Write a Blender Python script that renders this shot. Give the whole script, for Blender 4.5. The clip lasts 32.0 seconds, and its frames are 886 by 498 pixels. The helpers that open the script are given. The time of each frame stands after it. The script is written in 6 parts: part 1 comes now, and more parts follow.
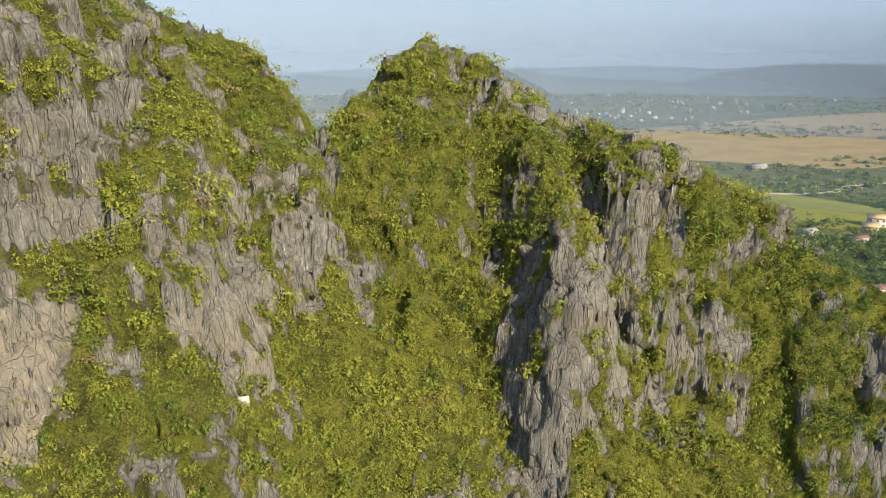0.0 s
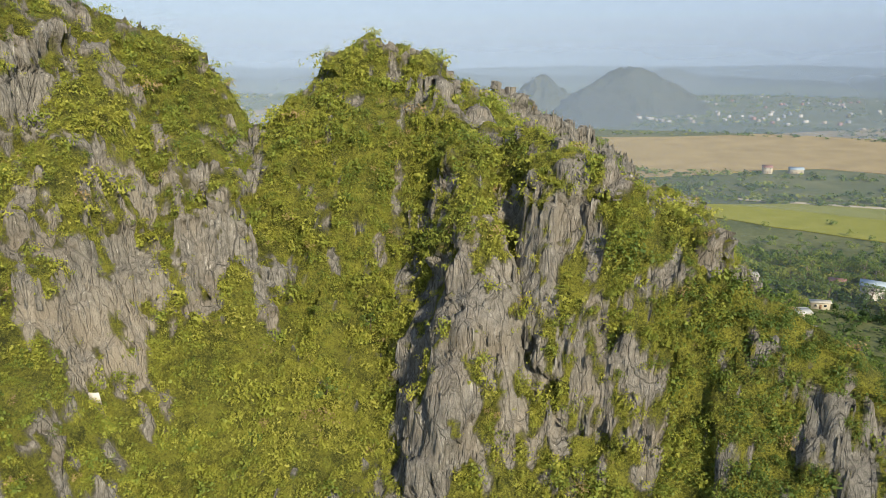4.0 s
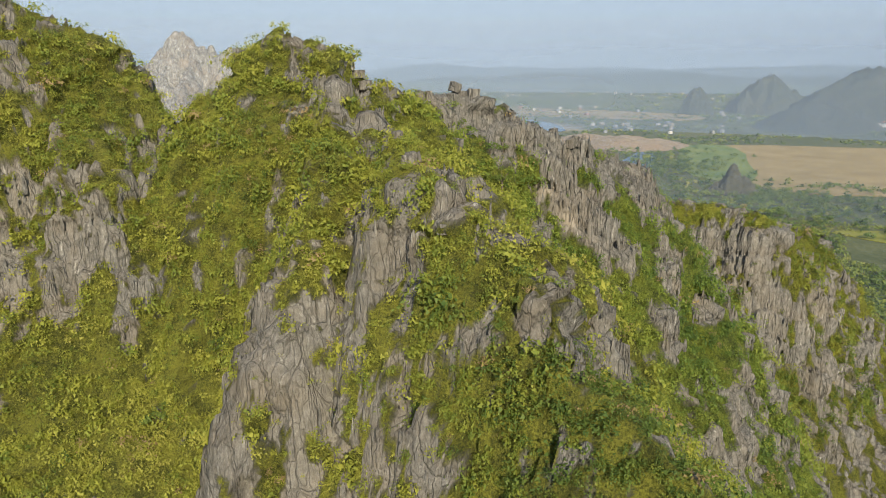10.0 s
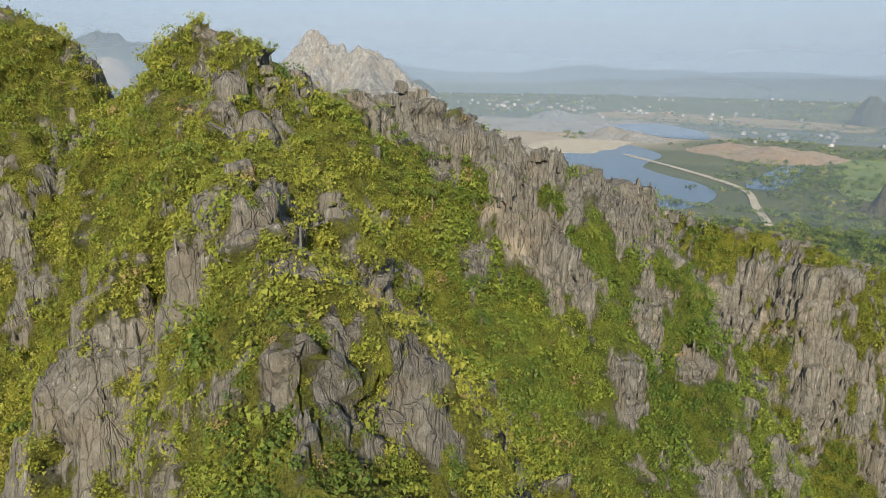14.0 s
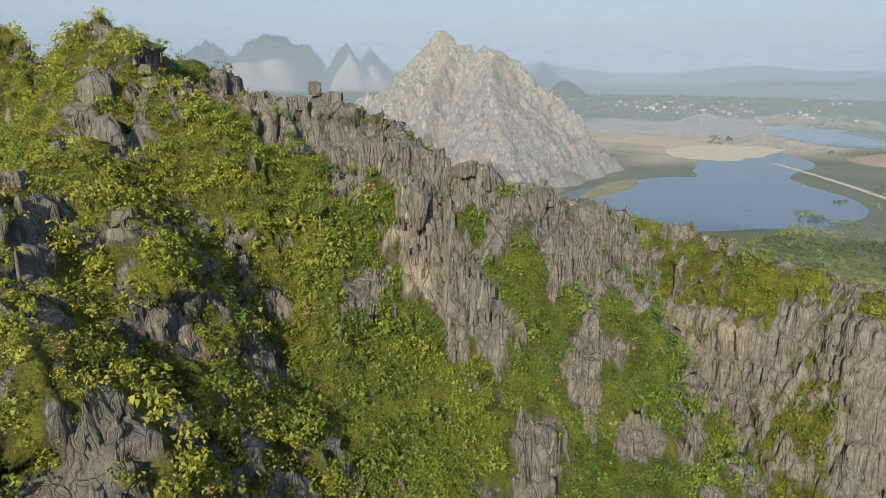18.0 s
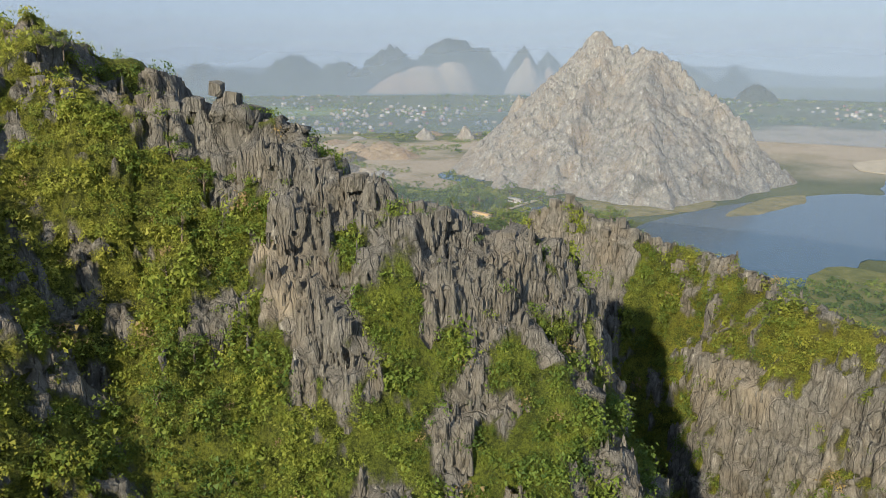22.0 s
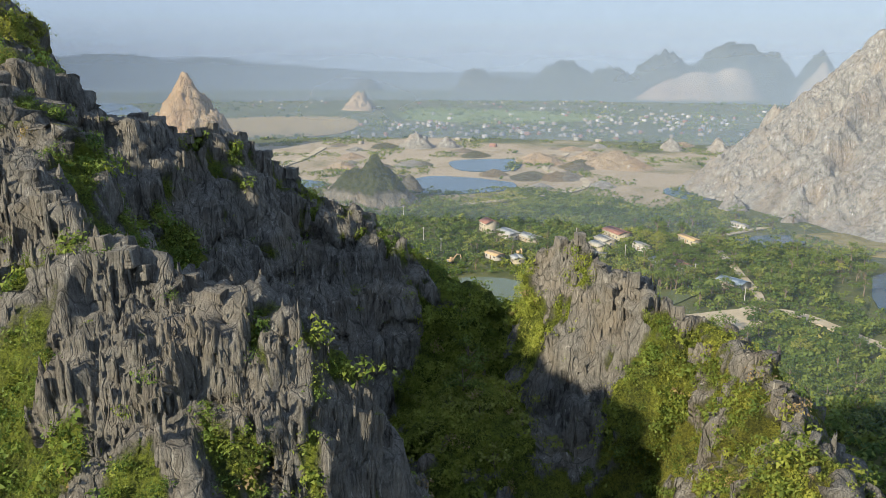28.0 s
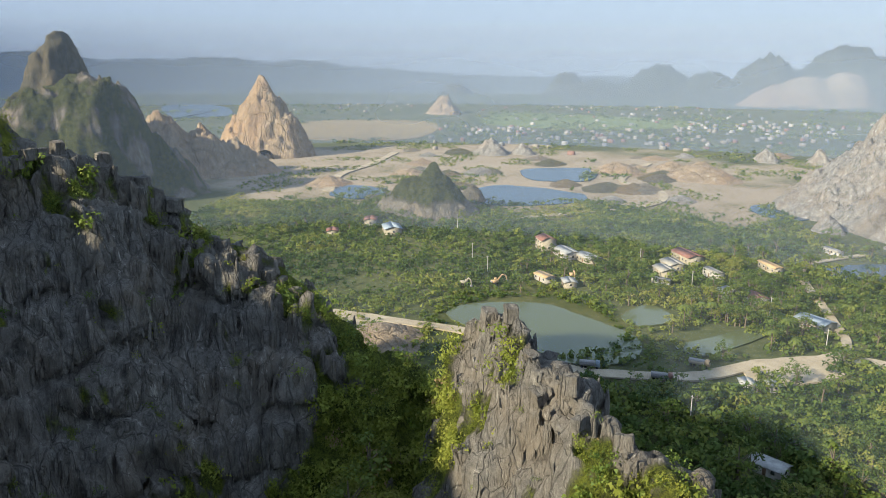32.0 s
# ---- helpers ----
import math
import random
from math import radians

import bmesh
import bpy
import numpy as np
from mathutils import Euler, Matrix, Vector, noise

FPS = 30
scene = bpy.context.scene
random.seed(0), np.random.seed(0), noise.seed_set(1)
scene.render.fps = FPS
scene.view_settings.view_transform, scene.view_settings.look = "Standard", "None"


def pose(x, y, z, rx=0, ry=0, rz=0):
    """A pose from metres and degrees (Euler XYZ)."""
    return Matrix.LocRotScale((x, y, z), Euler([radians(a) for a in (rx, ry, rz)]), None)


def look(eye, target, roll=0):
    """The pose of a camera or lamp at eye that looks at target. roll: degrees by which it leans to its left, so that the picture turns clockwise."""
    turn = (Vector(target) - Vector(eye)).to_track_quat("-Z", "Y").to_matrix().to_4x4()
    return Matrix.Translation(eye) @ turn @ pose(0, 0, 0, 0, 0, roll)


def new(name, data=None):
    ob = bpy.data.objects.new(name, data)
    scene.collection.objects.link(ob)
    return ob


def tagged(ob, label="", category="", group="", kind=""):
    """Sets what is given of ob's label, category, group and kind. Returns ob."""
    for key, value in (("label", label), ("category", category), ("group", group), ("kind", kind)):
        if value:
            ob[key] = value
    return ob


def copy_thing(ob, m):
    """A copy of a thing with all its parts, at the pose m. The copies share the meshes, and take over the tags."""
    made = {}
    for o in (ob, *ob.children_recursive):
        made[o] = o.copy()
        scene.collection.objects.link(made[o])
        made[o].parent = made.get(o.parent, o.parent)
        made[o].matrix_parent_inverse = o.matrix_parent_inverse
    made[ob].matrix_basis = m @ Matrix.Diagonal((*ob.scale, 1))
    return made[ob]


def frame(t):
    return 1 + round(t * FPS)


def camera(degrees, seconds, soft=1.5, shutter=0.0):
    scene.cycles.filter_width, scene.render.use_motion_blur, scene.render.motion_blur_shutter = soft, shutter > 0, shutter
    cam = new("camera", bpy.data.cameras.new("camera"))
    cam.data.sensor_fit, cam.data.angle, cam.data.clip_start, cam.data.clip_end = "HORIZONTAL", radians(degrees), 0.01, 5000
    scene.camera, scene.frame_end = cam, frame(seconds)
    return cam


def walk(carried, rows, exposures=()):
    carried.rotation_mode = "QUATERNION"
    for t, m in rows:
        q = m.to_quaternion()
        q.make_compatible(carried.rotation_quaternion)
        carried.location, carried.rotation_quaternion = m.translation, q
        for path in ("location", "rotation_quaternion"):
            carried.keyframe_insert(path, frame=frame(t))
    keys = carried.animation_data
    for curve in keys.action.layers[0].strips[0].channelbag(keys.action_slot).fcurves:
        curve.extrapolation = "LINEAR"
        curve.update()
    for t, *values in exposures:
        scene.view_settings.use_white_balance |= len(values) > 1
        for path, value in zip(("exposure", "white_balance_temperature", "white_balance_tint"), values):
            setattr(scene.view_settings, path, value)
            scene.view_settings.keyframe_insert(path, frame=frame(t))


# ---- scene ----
cam = camera(63.5, 32.0, soft=0.75)
PATH = [
    (0, (-0.00, -95.00, 109.50), (0.000, -85.344, 106.900), -0.15),
    (0.5, (4.57, -93.66, 109.42), (4.363, -84.008, 106.817), -0.07),
    (1, (9.10, -92.37, 109.38), (8.635, -82.721, 106.780), -0.06),
    (1.5, (13.69, -91.05, 109.42), (12.930, -81.426, 106.805), 0.02),
    (2, (18.40, -89.72, 109.46), (17.351, -80.130, 106.842), 0.13),
    (2.5, (23.14, -88.36, 109.41), (21.910, -78.790, 106.790), 0.06),
    (3, (27.79, -86.89, 109.30), (26.356, -77.345, 106.682), 0.01),
    (3.5, (32.21, -85.34, 109.23), (30.549, -75.828, 106.610), 0.02),
    (5.5, (48.30, -77.75, 109.60), (45.338, -68.570, 106.950), -0.12),
    (6, (52.23, -75.14, 109.52), (49.005, -66.045, 106.871), -0.13),
    (6.5, (55.97, -72.36, 109.39), (52.589, -63.328, 106.753), -0.13),
    (7, (59.57, -69.33, 109.27), (56.008, -60.367, 106.629), -0.17),
    (7.5, (63.08, -66.12, 109.16), (59.380, -57.208, 106.527), -0.21),
    (8, (66.49, -62.74, 109.05), (62.645, -53.894, 106.420), -0.20),
    (8.5, (69.80, -59.23, 108.94), (65.714, -50.486, 106.314), -0.33),
    (9, (73.01, -55.62, 108.88), (68.634, -47.022, 106.255), -0.31),
    (9.5, (76.11, -51.88, 108.84), (71.516, -43.403, 106.202), -0.32),
    (10, (79.12, -48.04, 108.74), (74.337, -39.658, 106.111), -0.18),
    (10.5, (82.08, -44.14, 108.64), (77.011, -35.931, 106.007), -0.23),
    (11, (84.93, -40.23, 108.54), (79.540, -32.229, 105.916), -0.21),
    (11.5, (87.58, -36.31, 108.49), (81.938, -28.477, 105.874), -0.13),
    (12, (90.04, -32.31, 108.46), (84.240, -24.600, 105.832), -0.00),
    (12.5, (92.37, -28.20, 108.40), (86.425, -20.598, 105.785), 0.10),
    (13, (94.57, -23.94, 108.34), (88.470, -16.468, 105.706), 0.29),
    (13.5, (96.64, -19.52, 108.23), (90.395, -12.171, 105.598), 0.38),
    (14, (98.59, -15.02, 108.10), (92.135, -7.840, 105.474), 0.55),
    (14.5, (100.39, -10.53, 108.00), (93.713, -3.565, 105.382), 0.61),
    (16.5, (106.15, 7.87, 107.99), (98.849, 14.170, 105.356), 0.46),
    (17, (107.44, 12.37, 107.93), (100.001, 18.509, 105.295), 0.35),
    (17.5, (108.69, 16.83, 107.87), (101.057, 22.723, 105.235), 0.33),
    (18, (109.90, 21.35, 107.80), (102.050, 26.962, 105.171), 0.26),
    (18.5, (111.02, 25.94, 107.74), (102.991, 31.285, 105.111), 0.23),
    (19, (112.10, 30.55, 107.67), (103.875, 35.601, 105.041), 0.18),
    (19.5, (113.10, 35.18, 107.56), (104.705, 39.939, 104.942), 0.13),
    (20, (113.93, 39.85, 107.45), (105.366, 44.295, 104.842), 0.08),
    (20.5, (114.52, 44.55, 107.36), (105.819, 48.733, 104.757), 0.11),
    (21, (114.87, 49.37, 107.28), (106.051, 53.302, 104.671), 0.09),
    (21.5, (114.97, 54.35, 107.16), (106.050, 58.057, 104.558), 0.04),
    (22, (114.80, 59.45, 107.00), (105.782, 62.905, 104.408), -0.04),
    (22.5, (114.37, 64.62, 106.81), (105.263, 67.843, 104.221), -0.09),
    (23, (113.69, 69.79, 106.59), (104.488, 72.756, 104.016), -0.19),
    (23.5, (112.86, 74.90, 106.41), (103.535, 77.464, 103.846), -0.26),
    (24, (111.92, 79.93, 106.28), (102.486, 82.049, 103.721), -0.30),
    (24.5, (110.88, 84.81, 106.16), (101.369, 86.531, 103.607), -0.33),
    (26.5, (103.89, 103.14, 105.40), (94.213, 103.353, 102.886), -0.46),
    (27, (101.28, 107.46, 105.24), (91.598, 107.366, 102.738), -0.50),
    (27.5, (98.55, 111.48, 105.06), (88.870, 111.326, 102.553), -0.33),
    (28, (95.70, 115.27, 104.89), (86.019, 115.120, 102.372), -0.01),
    (28.5, (92.59, 118.99, 104.77), (82.914, 118.811, 102.256), -0.08),
    (29, (89.17, 122.59, 104.71), (79.494, 122.334, 102.206), -0.05),
    (29.5, (85.45, 125.87, 104.68), (75.777, 125.531, 102.178), 0.08),
    (30, (81.45, 128.72, 104.64), (71.770, 128.268, 102.154), 0.11),
    (30.5, (77.32, 131.17, 104.69), (67.656, 130.530, 102.213), 0.11),
    (31, (73.15, 133.37, 104.86), (63.509, 132.435, 102.380), 0.10),
    (31.5, (68.79, 135.42, 104.98), (59.173, 134.236, 102.509), 0.10),
    (32, (64.18, 137.37, 105.03), (54.593, 135.968, 102.558), 0.13),
]
walk(cam, [(t, look(eye, target, roll)) for t, eye, target, roll in PATH],
     [(0, 0.68), (6, 0.60), (11, 0.45), (20, 0.43), (24, 0.45), (28, 0.62), (32, 0.72)])

# ---------------------------------------------------------------- light
SUN_AZ, SUN_EL = math.radians(140.0), math.radians(27.0)   # clockwise from +y
world = bpy.data.worlds.new("sky")
scene.world = world
world.use_nodes = True
wn = world.node_tree.nodes
wl = world.node_tree.links
wn.clear()
sky = wn.new("ShaderNodeTexSky")
sky.sky_type = 'NISHITA'
sky.sun_disc = False
sky.sun_elevation, sky.sun_rotation = SUN_EL, SUN_AZ
sky.altitude, sky.air_density, sky.dust_density, sky.ozone_density = 50.0, 1.2, 0.6, 2.0
bg = wn.new("ShaderNodeBackground")
bg.inputs["Strength"].default_value = 0.136
wout = wn.new("ShaderNodeOutputWorld")
haze_mix = wn.new("ShaderNodeMix")
haze_mix.data_type = 'RGBA'
haze_mix.inputs[0].default_value = 0.88
haze_mix.inputs[7].default_value = (2.2, 2.85, 3.85, 1)      # milky overall haze of the air
wl.new(sky.outputs[0], haze_mix.inputs[6])
wl.new(haze_mix.outputs[2], bg.inputs["Color"])
wl.new(bg.outputs[0], wout.inputs["Surface"])

sun = new("sun", bpy.data.lights.new("sun", 'SUN'))
sun.data.energy, sun.data.angle, sun.data.color = 5.6, math.radians(1.5), (1.0, 0.87, 0.63)
to_sun = Vector((math.sin(SUN_AZ) * math.cos(SUN_EL), math.cos(SUN_AZ) * math.cos(SUN_EL), math.sin(SUN_EL)))
sun.matrix_world = look(to_sun * 900, (0, 0, 0))


# ---------------------------------------------------------------- noise in arrays
def lattice(ix, iy, iz, seed):
    h = (ix.astype(np.int64) * 374761393 + iy.astype(np.int64) * 668265263 + iz.astype(np.int64) * 2147483647 + seed * 1274126177) & 0xFFFFFFFF
    h = ((h ^ (h >> 13)) * 1103515245) & 0xFFFFFFFF
    h = ((h ^ (h >> 16)) * 69069) & 0xFFFFFFFF
    return ((h ^ (h >> 15)) & 0xFFFF) / 32767.5 - 1.0


def vnoise(x, y, z=0.0, seed=0):
    """Smooth value noise in -1..1."""
    x, y, z = np.broadcast_arrays(np.asarray(x, float), np.asarray(y, float), np.asarray(z, float))
    ix, iy, iz = np.floor(x), np.floor(y), np.floor(z)
    fx, fy, fz = x - ix, y - iy, z - iz
    fx, fy, fz = (f * f * (3 - 2 * f) for f in (fx, fy, fz))
    out = 0.0
    for dx in (0, 1):
        for dy in (0, 1):
            for dz in (0, 1):
                w = (fx if dx else 1 - fx) * (fy if dy else 1 - fy) * (fz if dz else 1 - fz)
                out = out + w * lattice(ix + dx, iy + dy, iz + dz, seed)
    return out


def fbm(x, y, z=0.0, octaves=4, seed=0, gain=0.5):
    total, amp, norm = 0.0, 1.0, 0.0
    for o in range(octaves):
        total = total + amp * vnoise(np.asarray(x) * 2.03**o, np.asarray(y) * 2.03**o, np.asarray(z) * 2.03**o, seed + 17 * o)
        norm, amp = norm + amp, amp * gain
    return total / norm


def ridged(x, y, z=0.0, octaves=4, seed=0):
    total, amp, norm = 0.0, 1.0, 0.0
    for o in range(octaves):
        total = total + amp * (1 - 2 * np.abs(vnoise(np.asarray(x) * 2.1**o, np.asarray(y) * 2.1**o, np.asarray(z) * 2.1**o, seed + 31 * o)))
        norm, amp = norm + amp, amp * 0.5
    return total / norm


def worley(x, y, z, seed=0):
    """Distance to the nearest cell point, to the second nearest, and a random value of the nearest cell."""
    ix, iy, iz = np.floor(x), np.floor(y), np.floor(z)
    f1, f2, cell = np.full(x.shape, 9.0), np.full(x.shape, 9.0), np.zeros(x.shape)
    for dx in (-1, 0, 1):
        for dy in (-1, 0, 1):
            for dz in (-1, 0, 1):
                cx, cy, cz = ix + dx, iy + dy, iz + dz
                jx, jy, jz = (0.5 + 0.42 * lattice(cx, cy, cz, seed + k) for k in (0, 1, 2))
                d = np.sqrt((cx + jx - x) ** 2 + (cy + jy - y) ** 2 + (cz + jz - z) ** 2)
                near = d < f1
                f2 = np.where(near, f1, np.minimum(f2, d))
                cell = np.where(near, lattice(cx, cy, cz, seed + 3), cell)
                f1 = np.where(near, d, f1)
    return f1, f2, cell


def smooth(a, b, x):
    t = np.clip((x - a) / (b - a), 0, 1)
    return t * t * (3 - 2 * t)


# ---------------------------------------------------------------- mesh helpers
def mesh_from(name, verts, faces, material, smooth_shade=False, attrs=()):
    """A mesh from arrays: verts (n,3), faces (m,3) or (m,4)."""
    verts, faces = np.asarray(verts, np.float32), np.asarray(faces, np.int32)
    me = bpy.data.meshes.new(name)
    k = faces.shape[1]
    me.vertices.add(len(verts))
    me.vertices.foreach_set("co", verts.ravel())
    me.loops.add(faces.size)
    me.loops.foreach_set("vertex_index", faces.ravel())
    me.polygons.add(len(faces))
    me.polygons.foreach_set("loop_start", np.arange(0, faces.size, k, dtype=np.int32))
    me.polygons.foreach_set("loop_total", np.full(len(faces), k, np.int32))
    if smooth_shade:
        me.polygons.foreach_set("use_smooth", np.ones(len(faces), bool))
    for key, values in attrs:
        me.attributes.new(key, 'FLOAT', 'POINT').data.foreach_set("value", np.asarray(values, np.float32))
    me.update(calc_edges=True)
    me.materials.append(material)
    return me


def grid_faces(nx, ny):
    i, j = np.meshgrid(np.arange(nx - 1), np.arange(ny - 1), indexing="ij")
    a = (i * ny + j).ravel()
    return np.stack([a, a + ny, a + ny + 1, a + 1], 1)


# ---------------------------------------------------------------- materials
def material(name):
    m = bpy.data.materials.new(name)
    m.use_nodes = True
    nt = m.node_tree
    b = nt.nodes["Principled BSDF"]
    b.inputs["Specular IOR Level"].default_value = 0.25
    return m, nt, nt.nodes, nt.links, b


def ramp(nodes, stops):
    r = nodes.new("ShaderNodeValToRGB")
    r.color_ramp.elements[0].position, r.color_ramp.elements[0].color = stops[0][0], (*stops[0][1], 1)
    r.color_ramp.elements[1].position, r.color_ramp.elements[1].color = stops[-1][0], (*stops[-1][1], 1)
    for pos, col in stops[1:-1]:
        r.color_ramp.elements.new(pos).color = (*col, 1)
    return r


def noise_tex(nodes, links, scale, detail=5.0, rough=0.6, stretch=(1, 1, 1), coords="Position"):
    geo = nodes.new("ShaderNodeNewGeometry")
    mp = nodes.new("ShaderNodeMapping")
    mp.inputs["Scale"].default_value = stretch
    links.new(geo.outputs[coords], mp.inputs["Vector"])
    n = nodes.new("ShaderNodeTexNoise")
    n.inputs["Scale"].default_value = scale
    n.inputs["Detail"].default_value = detail
    n.inputs["Roughness"].default_value = rough
    links.new(mp.outputs[0], n.inputs["Vector"])
    return n


def mix_rgb(nodes, links, fac, a, b, mode='MIX'):
    m = nodes.new("ShaderNodeMix")
    m.data_type, m.blend_type = 'RGBA', mode
    for sock, val in ((m.inputs[0], fac), (m.inputs[6], a), (m.inputs[7], b)):
        if hasattr(val, "links") or hasattr(val, "is_linked"):
            links.new(val, sock)
        elif isinstance(val, (int, float)):
            sock.default_value = val
        else:
            sock.default_value = (*val, 1)
    return m.outputs[2]


def attr(nodes, key):
    a = nodes.new("ShaderNodeAttribute")
    a.attribute_name = key
    return a.outputs["Fac"]


def math_node(nodes, links, op, a, b, c=None):
    n = nodes.new("ShaderNodeMath")
    n.operation = op
    for sock, val in zip(n.inputs, (a, b, c)):
        if isinstance(val, (int, float)):
            sock.default_value = val
        elif val is not None:
            links.new(val, sock)
    return n.outputs[0]


def rock_material(name, dark, mid, light, warm, green=None, bump=0.8, scale=1.0, crack=0.6, pale=None, wash=0.0, furrows=1.0, spread=0.13):
    """Weathered limestone: matte mottling, fine upright flutes, white washes and black drip lines, thin black joints, warm stains; green where 'veg' says so."""
    m, nt, nodes, links, b = material(name)
    big = noise_tex(nodes, links, 0.12 * scale, 6, 0.65)
    mottle = noise_tex(nodes, links, 0.9 * scale, 12, 0.72)
    fine = noise_tex(nodes, links, 5.0 * scale, 8, 0.8)
    streak = noise_tex(nodes, links, 1.3 * scale, 8, 0.7, (1.4, 1.4, 0.16))
    thin = noise_tex(nodes, links, 4.0 * scale, 6, 0.75, (1.5, 1.5, 0.14))
    grain = math_node(nodes, links, 'MULTIPLY_ADD', thin.outputs[0], 0.40, math_node(nodes, links, 'MULTIPLY', fine.outputs[0], 0.35))
    tone = math_node(nodes, links, 'MULTIPLY_ADD', mottle.outputs[0], 0.40, math_node(nodes, links, 'MULTIPLY_ADD', streak.outputs[0], 0.15, math_node(nodes, links, 'MULTIPLY', grain, 0.6)))
    cols = ramp(nodes, [(0.5 - spread, dark), (0.50, mid), (0.5 + spread, light)])
    links.new(tone, cols.inputs[0])
    wr = ramp(nodes, [(0.46, (0, 0, 0)), (0.66, (1, 1, 1))])
    links.new(big.outputs[0], wr.inputs[0])
    wm = mix_rgb(nodes, links, 0.5, cols.outputs[0], warm)
    col = mix_rgb(nodes, links, wr.outputs[0], cols.outputs[0], wm)
    drip = noise_tex(nodes, links, 0.75 * scale, 7, 0.7, (1.5, 1.5, 0.11))
    if wash:
        lw = ramp(nodes, [(0.60, (0, 0, 0)), (0.66, (1, 1, 1))])
        links.new(drip.outputs[0], lw.inputs[0])
        col = mix_rgb(nodes, links, math_node(nodes, links, 'MULTIPLY', lw.outputs[0], wash), col, tuple(min(0.6, 1.7 * c) for c in light))
        dw = ramp(nodes, [(0.33, (1, 1, 1)), (0.42, (0, 0, 0))])
        links.new(drip.outputs[0], dw.inputs[0])
        col = mix_rgb(nodes, links, math_node(nodes, links, 'MULTIPLY', dw.outputs[0], wash), col, tuple(0.7 * c for c in dark))
    geo = nodes.new("ShaderNodeNewGeometry")
    bend = noise_tex(nodes, links, 0.6 * scale, 3, 0.5)
    wob = nodes.new("ShaderNodeVectorMath")
    wob.operation = 'MULTIPLY_ADD'
    links.new(bend.outputs["Color"], wob.inputs[0])
    wob.inputs[1].default_value = (0.9 / scale,) * 3
    links.new(geo.outputs["Position"], wob.inputs[2])
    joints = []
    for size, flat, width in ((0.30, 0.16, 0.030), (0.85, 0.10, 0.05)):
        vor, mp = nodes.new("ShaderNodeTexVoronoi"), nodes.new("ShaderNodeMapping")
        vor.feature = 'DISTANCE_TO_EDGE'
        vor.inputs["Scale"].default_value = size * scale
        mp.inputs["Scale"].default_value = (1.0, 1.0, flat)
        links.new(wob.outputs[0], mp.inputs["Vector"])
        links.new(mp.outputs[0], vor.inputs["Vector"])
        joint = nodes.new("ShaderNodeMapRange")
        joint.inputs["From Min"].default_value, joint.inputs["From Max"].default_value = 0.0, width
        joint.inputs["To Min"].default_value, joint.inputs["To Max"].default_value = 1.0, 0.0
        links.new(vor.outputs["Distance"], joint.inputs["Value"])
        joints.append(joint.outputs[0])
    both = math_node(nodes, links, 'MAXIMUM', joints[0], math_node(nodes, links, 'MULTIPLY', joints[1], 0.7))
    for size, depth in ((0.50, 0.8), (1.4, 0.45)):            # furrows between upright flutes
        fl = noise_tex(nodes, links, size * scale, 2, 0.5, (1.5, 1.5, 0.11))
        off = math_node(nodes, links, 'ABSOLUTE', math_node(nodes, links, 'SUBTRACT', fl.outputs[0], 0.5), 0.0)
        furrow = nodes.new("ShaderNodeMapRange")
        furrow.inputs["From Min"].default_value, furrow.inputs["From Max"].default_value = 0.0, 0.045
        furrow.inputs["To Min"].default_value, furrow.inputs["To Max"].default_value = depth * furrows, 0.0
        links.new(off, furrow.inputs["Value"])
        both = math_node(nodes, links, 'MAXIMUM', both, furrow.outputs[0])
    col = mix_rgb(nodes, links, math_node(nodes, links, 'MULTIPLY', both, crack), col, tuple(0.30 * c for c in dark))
    height = math_node(nodes, links, 'MULTIPLY_ADD', both, -0.9 * crack, math_node(nodes, links, 'MULTIPLY_ADD', streak.outputs[0], 0.5, grain))
    if pale:
        col = mix_rgb(nodes, links, attr(nodes, "pale"), col, mix_rgb(nodes, links, 0.45, pale, cols.outputs[0]))
    if green:
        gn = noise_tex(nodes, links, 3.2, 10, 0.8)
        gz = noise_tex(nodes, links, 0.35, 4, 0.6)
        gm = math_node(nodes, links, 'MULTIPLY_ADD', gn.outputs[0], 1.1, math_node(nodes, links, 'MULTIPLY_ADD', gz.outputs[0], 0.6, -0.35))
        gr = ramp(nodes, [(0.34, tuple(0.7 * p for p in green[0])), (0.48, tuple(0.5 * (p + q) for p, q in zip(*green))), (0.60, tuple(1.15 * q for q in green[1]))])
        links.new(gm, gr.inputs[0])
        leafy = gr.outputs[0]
        if pale:                                              # lusher, darker green away from the dry southern walls
            leafy = mix_rgb(nodes, links, attr(nodes, "lush"), leafy, mix_rgb(nodes, links, 1.0, leafy, (0.80, 0.96, 0.88), 'MULTIPLY'))
        veg = attr(nodes, "veg")
        edge = math_node(nodes, links, 'MULTIPLY_ADD', gn.outputs[0], 1.6, math_node(nodes, links, 'MULTIPLY_ADD', veg, 1.8, -1.35))
        cl = nodes.new("ShaderNodeClamp")
        links.new(edge, cl.inputs[0])
        veg = math_node(nodes, links, 'MULTIPLY', cl.outputs[0], math_node(nodes, links, 'GREATER_THAN', veg, 0.02))
        col = mix_rgb(nodes, links, veg, col, leafy)
        hm = nodes.new("ShaderNodeMix")
        links.new(veg, hm.inputs[0])
        links.new(height, hm.inputs[2])
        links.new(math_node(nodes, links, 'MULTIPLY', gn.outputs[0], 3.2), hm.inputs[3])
        height = hm.outputs[0]
    links.new(col, b.inputs["Base Color"])
    b.inputs["Roughness"].default_value = 0.92
    bp = nodes.new("ShaderNodeBump")
    bp.inputs["Strength"].default_value = bump
    bp.inputs["Distance"].default_value = 0.75 / scale
    links.new(height, bp.inputs["Height"])
